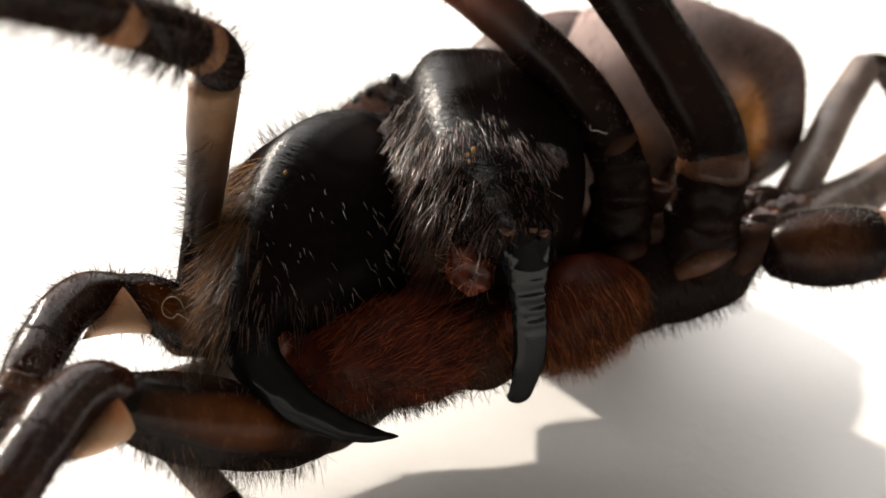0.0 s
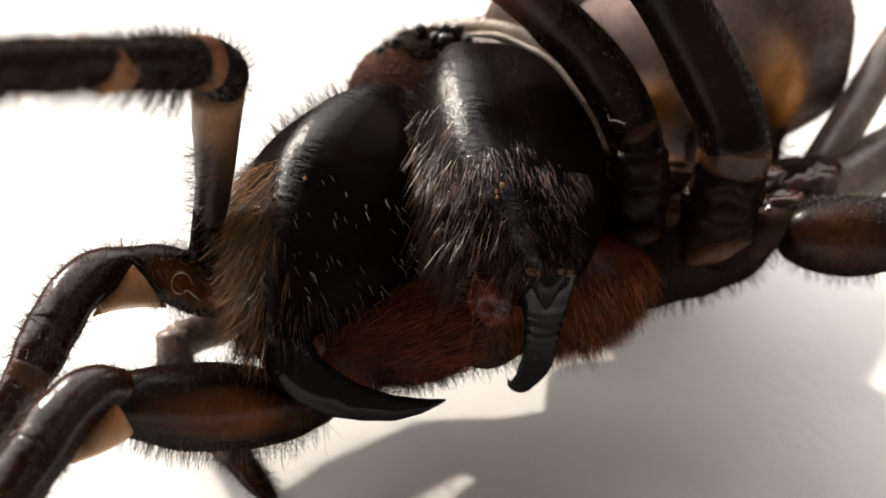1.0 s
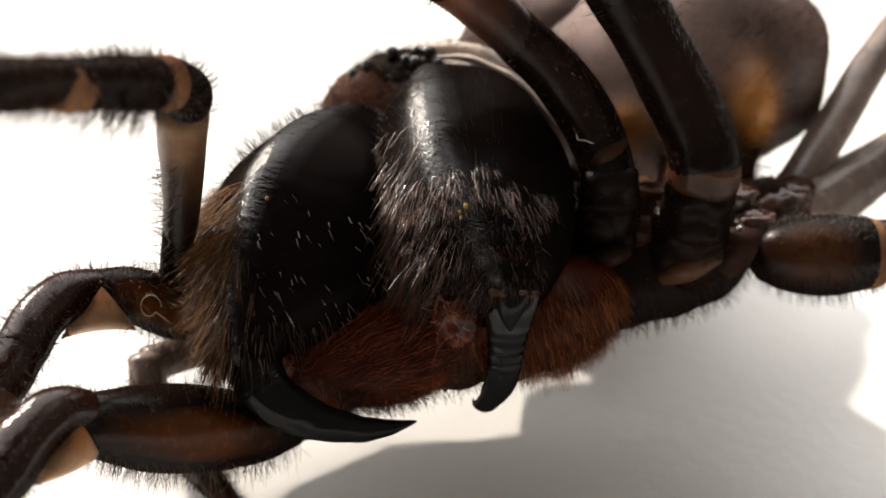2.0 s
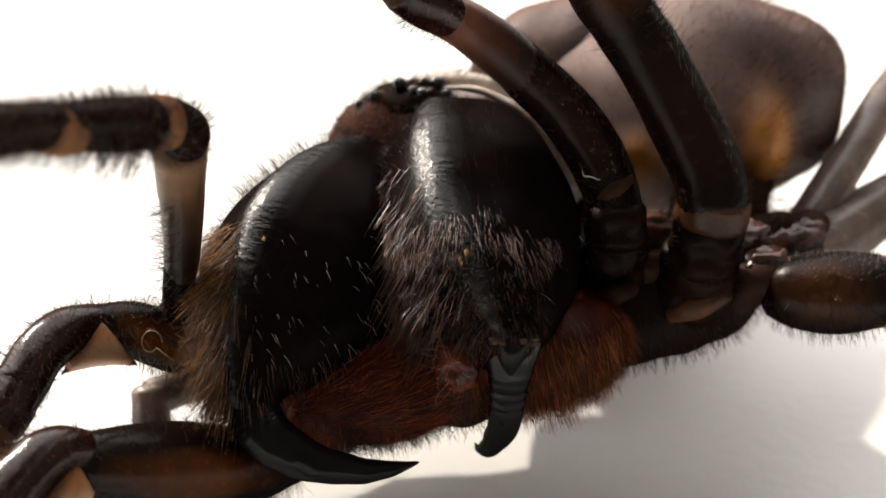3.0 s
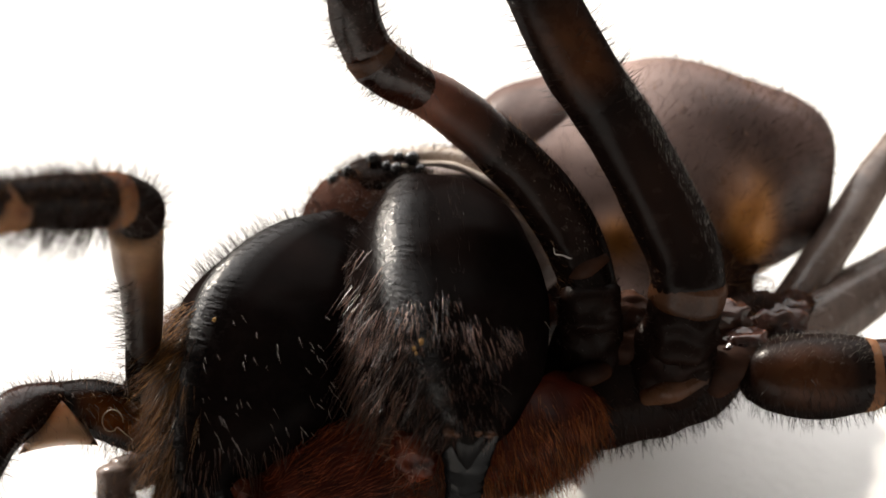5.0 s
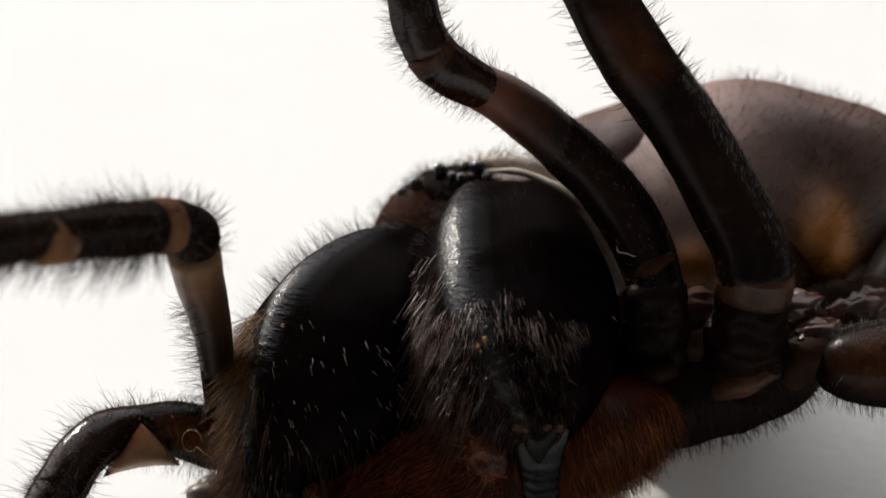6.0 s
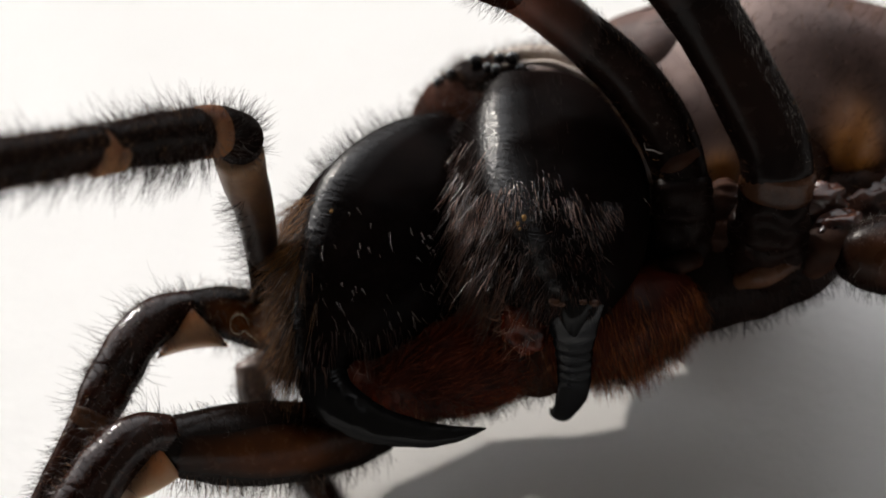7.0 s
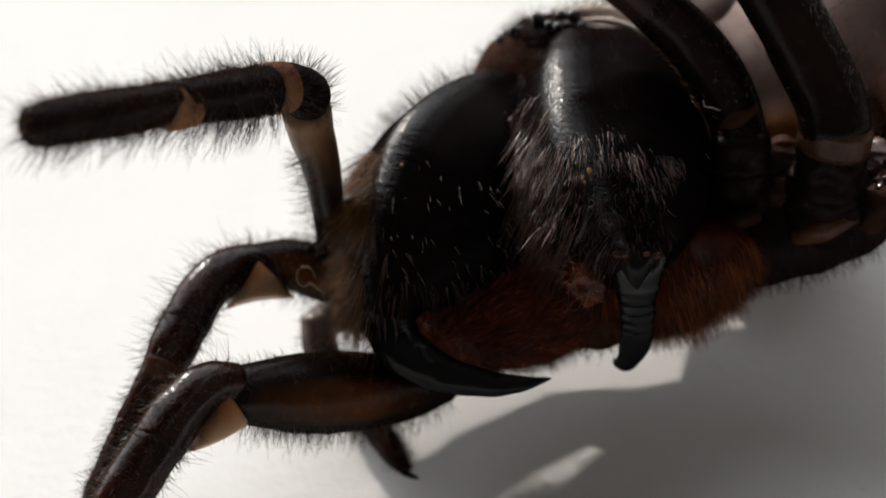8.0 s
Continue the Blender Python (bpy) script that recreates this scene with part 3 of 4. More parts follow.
for row in CHELICERAE:
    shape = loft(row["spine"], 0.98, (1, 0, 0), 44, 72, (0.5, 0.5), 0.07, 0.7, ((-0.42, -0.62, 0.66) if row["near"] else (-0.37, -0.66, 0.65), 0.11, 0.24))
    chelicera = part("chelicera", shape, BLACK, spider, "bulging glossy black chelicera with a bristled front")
    fang_shape = loft(row["fang"], 0.72, (1, 0, 0), 110, 28, (0.3, 0.5), 0.03, 2.5, ribs=(0.2, 0.5, 7, 0.022) if row["near"] else (0.0, 0.22, 7, 0.008))
    if row["near"]:
        collar = joined(*(ball(at, (r * 1.5, r * 0.7, r), 8, 12, 0.6, 7.0) for at, r in (((0.8, -0.5, -2.12), 0.07), ((1.0, -0.74, -2.05), 0.09), ((1.16, -0.82, -2.1), 0.05), ((1.62, -0.82, -2.06), 0.06), ((1.85, -0.62, -2.1), 0.08))))
        # solid black wedge added for the dark V between the fang's arms
        root = loft([(1.4, -0.1, -1.85, 0.62), (1.39, -0.3, -2.2, 0.46), (1.38, -0.28, -2.55, 0.26), (1.37, -0.12, -2.95, 0.03)], 0.8, (1, 0, 0), 24, 20, (0.4, 0.3), 0.05, 2.0)
        part("fang_notch", root, FANG_BLACK, chelicera, "black wedge standing in for the dark V at the fang's root")
        part("collar_skin", collar, DULL_BAND, chelicera, "ragged pale skin rim over the fang's root")
    fang = part("fang", fang_shape, FANG if row["near"] else FANG_BLACK, chelicera, "long curved shiny black fang")
    kx, ky, kz = row["knuckle"]
    where = (kx - 1.08, ky + 0.35, kz - 0.75) if row["near"] else (kx + 0.35, ky + 0.5, kz - 0.1)
    skin_shape = ball(where, (0.55, 0.45, 0.62), 30, 40, 0.28, 2.2)
    part("joint_skin", skin_shape, PINK, chelicera, "pinkish soft skin beside the fang's root")
    stuff(part("hair", hairs(spots(skin_shape, 60, lambda p, n: n[1] < 0), 0.6, 0.007, (-0.3, -0.2, -0.3), 0.4, 0.9, 0.3), HAIR_PINK, chelicera, "curled pinkish hairs"))
    chelicerae.append(chelicera), fangs.append(fang)

    near = row["near"]

    def edge(p):
        return 0.75 + 0.25 * math.sin(p[0] * 2.3) - 0.25 * max(p[0] - 1, 0)

    def on_brow(p, n):
        return n[1] < 0.2 and n[0] < 0.7 and edge(p) - 0.95 < p[2] < edge(p)

    def on_front(p, n):
        return n[1] < 0.2 and n[0] < 0.7 and -2.3 < p[2] < edge(p) - 0.7

    def on_flank(p, n):
        return n[0] < (-0.5 if near else -0.42 + 0.5 * noise.noise(Vector(p) * 2.2)) and n[1] < 0.5 and p[2] < (1.9 if near else 0.5 + 0.35 * math.sin(p[1] * 3))

    def on_crest(p, n):
        return n[2] > 0.3 and n[0] < (0.25 if near else -0.05) and (-0.9 if near else -0.25) < n[1] < 0.6

    def on_bare(p, n):
        return n[1] < -0.25 and n[0] > -0.35 and (-2.4 if near else -3.0) < p[2] < (0.3 if near else 0.35)

    if near:
        stuff(part("bristle", hairs(spots(shape, 3000, on_brow), 0.5, 0.006, (0.05, -0.1, -0.75), 0.34, 0.09, 0.35, 0.25), HAIR_GLINT, chelicera, "grey brown bristles with painted pale glints over the lower front"))
        stuff(part("bristle", hairs(spots(shape, 3800, on_front), 0.36, 0.007, (0.0, -0.05, -0.7), 0.2, 0.2, 0.4, 0.6, 3.5), HAIR_SHADE, chelicera, "matted bristles above the fang, darkened as in shade"))
    stuff(part("hair", hairs(spots(shape, 4400 if not near else 900, on_flank), 1.1, 0.006, (-0.25 if near else -0.1, -0.15, -0.8), 0.2, 0.1, 0.5, 0.3), HAIR_FACE if near else HAIR_GOLD, chelicera, "reddish brown hair down the flank" if near else "golden brown hair down the flank"))
    if not near:
        stuff(part("hair", hairs(spots(shape, 130, lambda p, n: n[0] < -0.3 and n[1] < 0.4 and p[2] < 0.2), 0.8, 0.006, (-0.12, -0.15, -0.8), 0.25, 0.14, 0.5, 0.3), HAIR_WHITE, chelicera, "pale strands among the brown flank hair"))
        stuff(part("hair", hairs(spots(shape, 1500, lambda p, n: n[0] < -0.62 and p[2] < 0.6 and n[1] < 0.7), 1.1, 0.0055, (-0.42, -0.1, -0.6), 0.3, 0.14, 0.4, 0.3), HAIR_FRINGE, chelicera, "golden fringe down the outer edge"))
        stuff(part("bristle", hairs(spots(shape, 700, lambda p, n: p[2] < -2.5 and n[0] < 0.6), 0.62, 0.007, (0.02, -0.1, -0.8), 0.3, 0.12, 0.3), HAIR_FACE, chelicera, "brown bristles over the fang's root"))
    stuff(part("hair", hairs(spots(shape, 300 if near else 800, on_crest), 0.35 if near else 0.62, 0.005, (-0.25, 0.15, 0.3), 0.8, 0.2, 0.2), HAIR_DARK, chelicera, "short dark hair on the crest"))
    stuff(part("hair", hairs(spots(shape, 85 if not near else 6, on_bare), 0.34, 0.0052, (0.3, -0.2, -0.6), 0.3, 0.15), HAIR_WHITE, chelicera, "scattered pale bristles"))

for k, at, size in ((1, (0.26, -0.82, -0.3), 0.034), (1, (0.4, -0.72, -0.17), 0.05), (1, (0.29, -0.68, -0.41), 0.03), (0, (-4.03, 0.4, 0.14), 0.036)):
    part("crumb", ball(at, (size, size * 0.8, size * 1.3), 10, 12, 0.7, 14.0), CRUMB, chelicerae[k], "tiny yellow sand crumb")


# ---------------------------------------------------------------- limbs
def limb(label, name, segments, hair_plan=()):
    """A leg: the first segment is the part, the others are its sub-parts. segments: name, spine, material, label."""
    root = None
    for n, (seg, spine, material, words) in enumerate(segments):
        shape = spine if isinstance(spine, tuple) else loft(spine, 1.0, (0, 1, 0), 22, 24, (0.45, 0.45), 0.03, 1.6)
        ob = part(name if root is None else seg, shape, material, root or spider, label if root is None else words)
        root = root or ob
        for which, count, length, thick, flow, rise, stray, material, keep in hair_plan:
            if which == n:
                stuff(part("hair", hairs(spots(shape, count, keep), length, thick, flow, rise, stray), material, root))
    return root


any_side = None


def under(p, n):
    return n[2] < -0.1


# raised feeler-like limb beside the further chelicera
limb(
    "raised slim limb, pale at the elbow, black and hairy beyond", "pedipalp",
    [
        ("coxa", [(-2.2, 6.2, -0.6, 0.85), (-4.2, 5.2, -1.3, 1.0), (-5.8, 4.4, -2.0, 0.95), (-6.7, 3.8, -2.3, 0.7)], WAIST, ""),
        ("femur", [(-6.5, 3.6, -2.2, 0.4), (-6.15, 2.2, -1.1, 0.38), (-5.8, 0.5, 0.3, 0.36), (-5.66, -0.3, 0.85, 0.3)], FEMUR_DARK, ""),
        ("joint_skin", [(-6.0, 1.6, -0.6, 0.38), (-5.8, 0.5, 0.3, 0.43), (-5.66, -0.5, 0.98, 0.49), (-5.56, -1.3, 1.5, 0.54), (-5.46, -1.95, 1.92, 0.56)], ELBOW, "pale tan skin of the elbow"),
        ("patella", [(-5.40, -2.15, 2.1, 0.50), (-5.3, -2.4, 2.3, 0.50), (-5.5, -2.9, 2.45, 0.53), (-5.7, -3.2, 2.42, 0.54)], PALP, ""),
        ("band", [(-5.62, -3.04, 2.44, 0.572), (-5.8, -3.35, 2.41, 0.574)], BAND, "tan ring at the joint"),
        ("tibia", [(-5.9, -3.53, 2.39, 0.55), (-6.4, -4.5, 2.3, 0.54), (-7.05, -5.6, 2.2, 0.47)], PALP, ""),
        ("band", [(-6.95, -5.47, 2.12, 0.455), (-7.22, -5.9, 2.04, 0.45)], BAND, "tan ring at the joint"),
        ("tarsus", [(-7.2, -5.85, 2.2, 0.44), (-8.0, -7.0, 2.02, 0.48), (-8.8, -8.0, 1.88, 0.46), (-9.1, -8.35, 1.84, 0.36)], PALP, ""),
    ],
    [
        (1, 220, 0.65, 0.006, (-0.5, -0.2, 0.1), 0.7, 0.3, HAIR_DARK, lambda p, n: n[0] < 0.1),
        (2, 220, 0.55, 0.006, (-0.5, -0.1, 0.15), 0.7, 0.3, HAIR_DARK, lambda p, n: n[0] < 0.0 and p[2] < 0.9),
        (0, 900, 0.8, 0.008, (-0.2, -0.2, -0.5), 0.5, 0.25, HAIR_GOLD, any_side),
        (3, 420, 0.55, 0.006, (0.2, 0.0, 0.3), 0.8, 0.3, HAIR_DARK, any_side),
        (5, 1500, 0.26, 0.005, (-0.4, -0.4, 0.2), 0.7, 0.3, HAIR_GOLD, any_side),
        (5, 260, 0.5, 0.0055, (-0.35, -0.3, 0.3), 0.8, 0.3, HAIR_DARK, lambda p, n: n[2] > -0.2),
        (5, 110, 0.75, 0.0058, (-0.3, -0.2, 0.3), 0.9, 0.25, HAIR_DARK, lambda p, n: n[2] > 0.2),
        (5, 520, 0.85, 0.0065, (-0.35, -0.2, -0.5), 0.6, 0.25, HAIR_DARK, under),
        (7, 2400, 0.26, 0.005, (-0.4, -0.4, 0.1), 0.8, 0.3, HAIR_GOLD, any_side),
        (7, 110, 0.6, 0.0058, (-0.4, -0.3, 0.3), 0.8, 0.25, HAIR_DARK, lambda p, n: n[2] > 0.2),
        (7, 380, 0.7, 0.0065, (-0.4, -0.3, -0.4), 0.6, 0.25, HAIR_DARK, under),
    ],
)

# two limbs that reach down to the paper beside the further chelicera
limb(
    "dark brown walking leg bent at a pale knee", "leg",
    [
        ("coxa", [(-1.4, 6.8, -1.1, 0.9), (-2.9, 5.8, -1.6, 0.95), (-4.2, 4.9, -2.0, 0.85), (-4.9, 4.4, -2.1, 0.7)], UMBER, ""),
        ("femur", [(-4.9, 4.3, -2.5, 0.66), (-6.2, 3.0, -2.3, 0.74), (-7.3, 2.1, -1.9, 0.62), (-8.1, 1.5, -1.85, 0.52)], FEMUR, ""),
        ("joint_skin", web((-7.9, 1.4, -1.35), (-8.6, 1.0, -2.9), (-7.0, 1.75, -2.75), 0.5, -0.25), PAD, "pale triangular skin inside the knee"),
        ("patella", [(-7.95, 1.6, -1.8, 0.5), (-8.5, 1.0, -1.95, 0.56), (-8.95, 0.5, -2.4, 0.58), (-9.3, 0.0, -3.1, 0.6)], UMBER, ""),
        ("tibia", [(-9.3, 0.0, -3.1, 0.58), (-9.5, -0.3, -3.6, 0.58), (-9.7, -0.5, -4.05, 0.5)], UMBER, ""),
        ("band", [(-9.65, -0.5, -3.95, 0.5), (-9.8, -0.6, -4.3, 0.47)], DULL_BAND, "dull brown ring at the joint"),
        ("metatarsus", [(-9.78, -0.6, -4.25, 0.47), (-10.6, -0.7, -5.6, 0.42), (-11.6, -0.5, -7.2, 0.36)], UMBER, ""),
        ("tarsus", [(-11.6, -0.5, -7.2, 0.34), (-12.1, -0.3, -8.1, 0.3), (-12.35, -0.2, -8.6, 0.2)], UMBER, ""),
    ],
    [
        (1, 1300, 0.6, 0.0065, (0.15, -0.2, -0.3), 0.5, 0.3, HAIR_GOLD, any_side),
        (3, 900, 0.2, 0.0048, (-0.3, -0.1, 0.0), 0.8, 0.3, HAIR_GOLD, any_side),
        (4, 600, 0.2, 0.0048, (-0.3, -0.1, 0.0), 0.8, 0.3, HAIR_GOLD, any_side),
        (6, 700, 0.2, 0.0048, (-0.3, -0.1, 0.0), 0.8, 0.3, HAIR_GOLD, any_side),
        (3, 420, 0.30, 0.008, (-0.2, -0.1, -0.4), 0.6, 0.3, HAIR_DARK, any_side),
        (3, 130, 0.75, 0.006, (-0.3, -0.1, 0.1), 0.8, 0.3, HAIR_DARK, any_side),
        (4, 260, 0.30, 0.008, (-0.2, -0.1, -0.4), 0.6, 0.3, HAIR_DARK, any_side),
        (4, 100, 0.75, 0.006, (-0.3, -0.1, 0.0), 0.8, 0.3, HAIR_DARK, any_side),
        (1, 120, 0.5, 0.008, (-0.2, -0.1, 0.4), 0.8, 0.3, HAIR_DARK, lambda p, n: n[2] > 0.3),
        (6, 420, 0.40, 0.008, (-0.3, -0.1, -0.3), 0.8, 0.3, HAIR_DARK, any_side),
    ],
)
limb(
    "stout walking leg with a glossy brown thigh and pale knee", "leg",
    [
        ("coxa", [(-0.6, 6.0, -2.4, 0.95), (-1.8, 4.9, -3.4, 0.95), (-3.0, 3.7, -4.6, 0.75), (-3.7, 3.0, -5.05, 0.55)], UMBER, ""),
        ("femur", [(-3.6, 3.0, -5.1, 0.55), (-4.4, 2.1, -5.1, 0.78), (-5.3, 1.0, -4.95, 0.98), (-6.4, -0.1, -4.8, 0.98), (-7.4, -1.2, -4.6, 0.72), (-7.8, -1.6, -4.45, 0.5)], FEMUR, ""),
        ("joint_skin", web((-7.85, -1.8, -4.1), (-7.25, -1.4, -5.2), (-8.55, -2.3, -5.75), 0.6, 0.3), PAD, "pale triangular skin inside the knee"),
        ("patella", [(-7.6, -1.5, -4.3, 0.48), (-8.1, -2.0, -4.3, 0.58), (-8.6, -2.5, -4.75, 0.62), (-9.0, -3.0, -5.4, 0.63)], UMBER, ""),
        ("tibia", [(-9.0, -3.0, -5.4, 0.62), (-9.6, -3.6, -6.4, 0.62), (-10.2, -4.1, -7.5, 0.55)], UMBER, ""),
        ("band", [(-10.15, -4.05, -7.4, 0.54), (-10.3, -4.1, -7.8, 0.5)], DULL_BAND, "dull brown ring at the joint"),
        ("metatarsus", [(-10.3, -4.1, -7.75, 0.5), (-10.9, -4.0, -9.4, 0.42), (-11.4, -3.7, -11.0, 0.3)], UMBER, ""),
    ],
    [
        (1, 620, 0.5, 0.0055, (-0.1, 0.0, -0.5), 0.7, 0.3, HAIR_DARK, lambda p, n: n[2] < -0.65),
        (3, 700, 0.2, 0.0048, (-0.3, -0.1, 0.0), 0.8, 0.3, HAIR_GOLD, any_side),
        (4, 900, 0.2, 0.0048, (-0.3, -0.1, 0.0), 0.8, 0.3, HAIR_GOLD, any_side),
        (1, 260, 0.34, 0.008, (-0.3, -0.1, 0.3), 0.7, 0.3, HAIR_DARK, lambda p, n: n[2] > 0.4),
        (1, 160, 0.7, 0.006, (-0.1, 0.0, -0.5), 0.7, 0.3, HAIR_GOLD, lambda p, n: n[2] < -0.65),
        (3, 130, 0.7, 0.006, (-0.3, -0.1, 0.2), 0.8, 0.3, HAIR_DARK, any_side),
        (4, 160, 0.7, 0.006, (-0.3, -0.1, 0.0), 0.8, 0.3, HAIR_DARK, any_side),
        (3, 260, 0.28, 0.008, (-0.2, -0.1, -0.4), 0.6, 0.3, HAIR_DARK, any_side),
        (4, 420, 0.30, 0.008, (-0.2, -0.1, -0.4), 0.6, 0.3, HAIR_DARK, any_side),
    ],
)
limb(
    "slim hairy leg whose clawed foot rests on the paper", "leg",
    [
        ("coxa", [(-0.2, 8.0, -0.7, 0.8), (-1.7, 7.3, -1.75, 0.62), (-3.5, 6.75, -2.6, 0.4)], UMBER, ""),
        ("femur", [(-3.5, 6.7, -2.6, 0.38), (-5.4, 5.55, -3.15, 0.42), (-7.1, 4.3, -3.7, 0.46)], LEG_GREY, ""),
        ("tibia", [(-7.15, 4.2, -3.55, 0.46), (-7.0, 4.25, -4.68, 0.46), (-5.97, 4.2, -6.13, 0.42), (-5.7, 4.2, -6.4, 0.40)], LEG_GREY, ""),
        ("tarsus", [(-5.7, 4.2, -6.4, 0.38), (-5.1, 3.6, -7.1, 0.32), (-4.75, 3.3, -7.45, 0.22)], UMBER, ""),
        ("claw", [(-4.75, 3.2, -7.5, 0.12), (-4.5, 3.1, -7.55, 0.06), (-4.35, 3.05, -7.6, 0.01)], BLACK, "small black claw"),
    ],
    [
        (2, 500, 0.40, 0.006, (0.2, -0.1, -0.4), 0.8, 0.3, HAIR_GOLD, any_side),
        (1, 500, 0.40, 0.006, (0.2, -0.1, -0.4), 0.8, 0.3, HAIR_GOLD, any_side),
        (3, 300, 0.36, 0.008, (0.3, -0.1, -0.3), 0.8, 0.3, HAIR_DARK, any_side),
    ],
)

# limbs on the nearer flank, the first two thrown up
limb(
    "dark raised leg, brown at the knee, hairy above", "leg",
    [
        ("coxa", loft([(3.6, 4.2, -1.3, 0.75), (3.95, 3.2, -0.5, 0.82), (4.0, 2.6, 0.3, 0.75)], 1.0, (0, 1, 0), 30, 36, (0.45, 0.45), 0.16, 1.9), BLACK_DULL, ""),
        ("femur", [(4.0, 2.3, 0.75, 0.62), (3.6, 2.2, 1.9, 0.68), (2.8, 2.0, 3.05, 0.68), (1.6, 1.5, 4.15, 0.6), (0.75, 1.1, 4.75, 0.52)], FEMUR_DARK, ""),
        ("joint_skin", [(2.3, 1.8, 3.55, 0.60), (1.3, 1.35, 4.38, 0.60), (0.6, 1.05, 4.85, 0.575), (0.05, 0.75, 5.12, 0.53)], KNEE, "brownish soft skin of the knee"),
        ("patella", [(0.2, 0.8, 5.05, 0.5), (-0.5, 0.3, 5.35, 0.56), (-0.9, 0.0, 5.6, 0.56)], UMBER, ""),
        ("band", [(-0.88, 0.0, 5.62, 0.565), (-1.0, -0.12, 5.76, 0.565)], DULL_BAND, "tan ring at the joint"),
        ("tibia", [(-1.03, -0.15, 5.8, 0.55), (-1.3, -0.5, 6.6, 0.54), (-1.35, -0.9, 7.8, 0.5), (-1.1, -1.4, 9.4, 0.42)], UMBER, ""),
        ("metatarsus", [(-1.1, -1.4, 9.4, 0.4), (-0.8, -2.0, 11.2, 0.36), (-0.5, -2.4, 12.6, 0.26)], UMBER, ""),
        ("trochanter", loft([(4.02, 2.35, 0.2, 0.74), (4.0, 2.2, 0.8, 0.7)], 1.0, (0, 1, 0), 22, 30, (0.45, 0.45), 0.12, 2.4), BLACK_DULL, ""),
        ("joint_skin", [(3.45, 1.95, 1.05, 0.12), (3.85, 1.74, 1.28, 0.22), (4.3, 1.85, 1.55, 0.12)], WAIST, "brown skin at the root of the thigh"),
        ("joint_skin", [(3.6, 2.6, -1.3, 0.2), (4.0, 2.45, -1.1, 0.28), (4.4, 2.7, -1.0, 0.2)], WAIST, "brown skin of the hip"),
    ],
    [
        (1, 420, 0.13, 0.006, (-0.5, -0.1, 0.6), 0.45, 0.2, HAIR_STUB_GLINT, lambda p, n: n[1] < 0.1 and -0.1 < n[0] < 0.45),
        (1, 900, 0.24, 0.0045, (-0.4, -0.1, 0.5), 0.6, 0.25, HAIR_GOLD, lambda p, n: abs(n[0]) > 0.5),
        (2, 300, 0.3, 0.0045, (-0.4, -0.1, 0.2), 0.7, 0.25, HAIR_GOLD, lambda p, n: abs(n[0]) > 0.3),
        (3, 420, 0.45, 0.006, (-0.3, 0.0, 0.0), 0.9, 0.3, HAIR_DARK, any_side),
        (0, 260, 0.26, 0.006, (0.1, -0.1, 0.2), 0.6, 0.3, HAIR_DARK, any_side),
        (7, 200, 0.26, 0.006, (0.1, -0.1, 0.2), 0.6, 0.3, HAIR_DARK, any_side),
        (5, 900, 0.5, 0.006, (-0.2, 0.0, 0.2), 0.9, 0.3, HAIR_DARK, any_side),
    ],
)
limb(
    "thick black raised leg with a brown knee", "leg",
    [
        ("coxa", loft([(5.4, 4.6, -1.5, 0.9), (5.85, 3.4, -1.0, 0.98), (6.0, 2.6, -0.3, 0.9)], 1.0, (0, 1, 0), 30, 36, (0.45, 0.45), 0.16, 1.9), BLACK_DULL, ""),
        ("hip_skin", [(5.3, 2.8, -1.6, 0.2), (5.9, 2.45, -1.4, 0.3), (6.6, 2.7, -1.1, 0.22)], DULL_BAND, "brown skin of the hip"),
        ("trochanter", loft([(6.0, 2.5, -0.35, 0.86), (6.1, 2.0, 0.65, 0.84)], 1.0, (0, 1, 0), 22, 30, (0.45, 0.45), 0.14, 2.2), BLACK_DULL, ""),
        ("joint_skin", [(6.1, 1.95, 0.6, 0.86), (6.17, 1.8, 1.0, 0.87)], DULL_BAND, "brown skin at the root of the thigh"),
        ("femur", [(6.14, 1.78, 0.92, 0.83), (5.98, 1.7, 1.7, 0.84), (5.4, 1.6, 2.9, 0.83), (4.6, 1.4, 4.3, 0.8), (3.8, 1.15, 5.4, 0.78)], FEMUR_DARK, ""),
        ("patella", [(4.3, 1.3, 4.7, 0.74), (3.7, 1.05, 5.55, 0.81), (3.1, 0.75, 6.5, 0.78), (2.5, 0.4, 7.6, 0.72)], FEMUR_MID, ""),
        ("tibia", [(2.5, 0.4, 7.6, 0.68), (2.0, -0.3, 9.4, 0.6), (1.8, -1.0, 11.0, 0.5)], UMBER, ""),
    ],
    [
        (4, 3600, 0.17, 0.0036, (-0.35, -0.1, 0.75), 0.3, 0.15, HAIR_STUB_GLINT, lambda p, n: n[0] > 0.5 and n[1] < 0.3),
        (4, 500, 0.2, 0.0045, (-0.2, -0.1, 0.5), 0.7, 0.25, HAIR_GOLD, lambda p, n: abs(n[0]) > 0.8),
        (0, 400, 0.3, 0.006, (0.1, -0.1, 0.2), 0.6, 0.3, HAIR_DARK, any_side),
        (2, 260, 0.26, 0.006, (0.1, -0.1, 0.2), 0.6, 0.3, HAIR_DARK, any_side),
        (5, 160, 0.5, 0.009, (0.2, 0.0, 0.4), 0.8, 0.25, HAIR_DARK, lambda p, n: n[0] > 0.2),
        (5, 90, 0.5, 0.009, (-0.4, 0.0, 0.2), 0.8, 0.25, HAIR_DARK, lambda p, n: n[0] < -0.2),
        (6, 260, 0.5, 0.009, (0.0, 0.0, 0.2), 0.9, 0.3, HAIR_DARK, any_side),
    ],
)
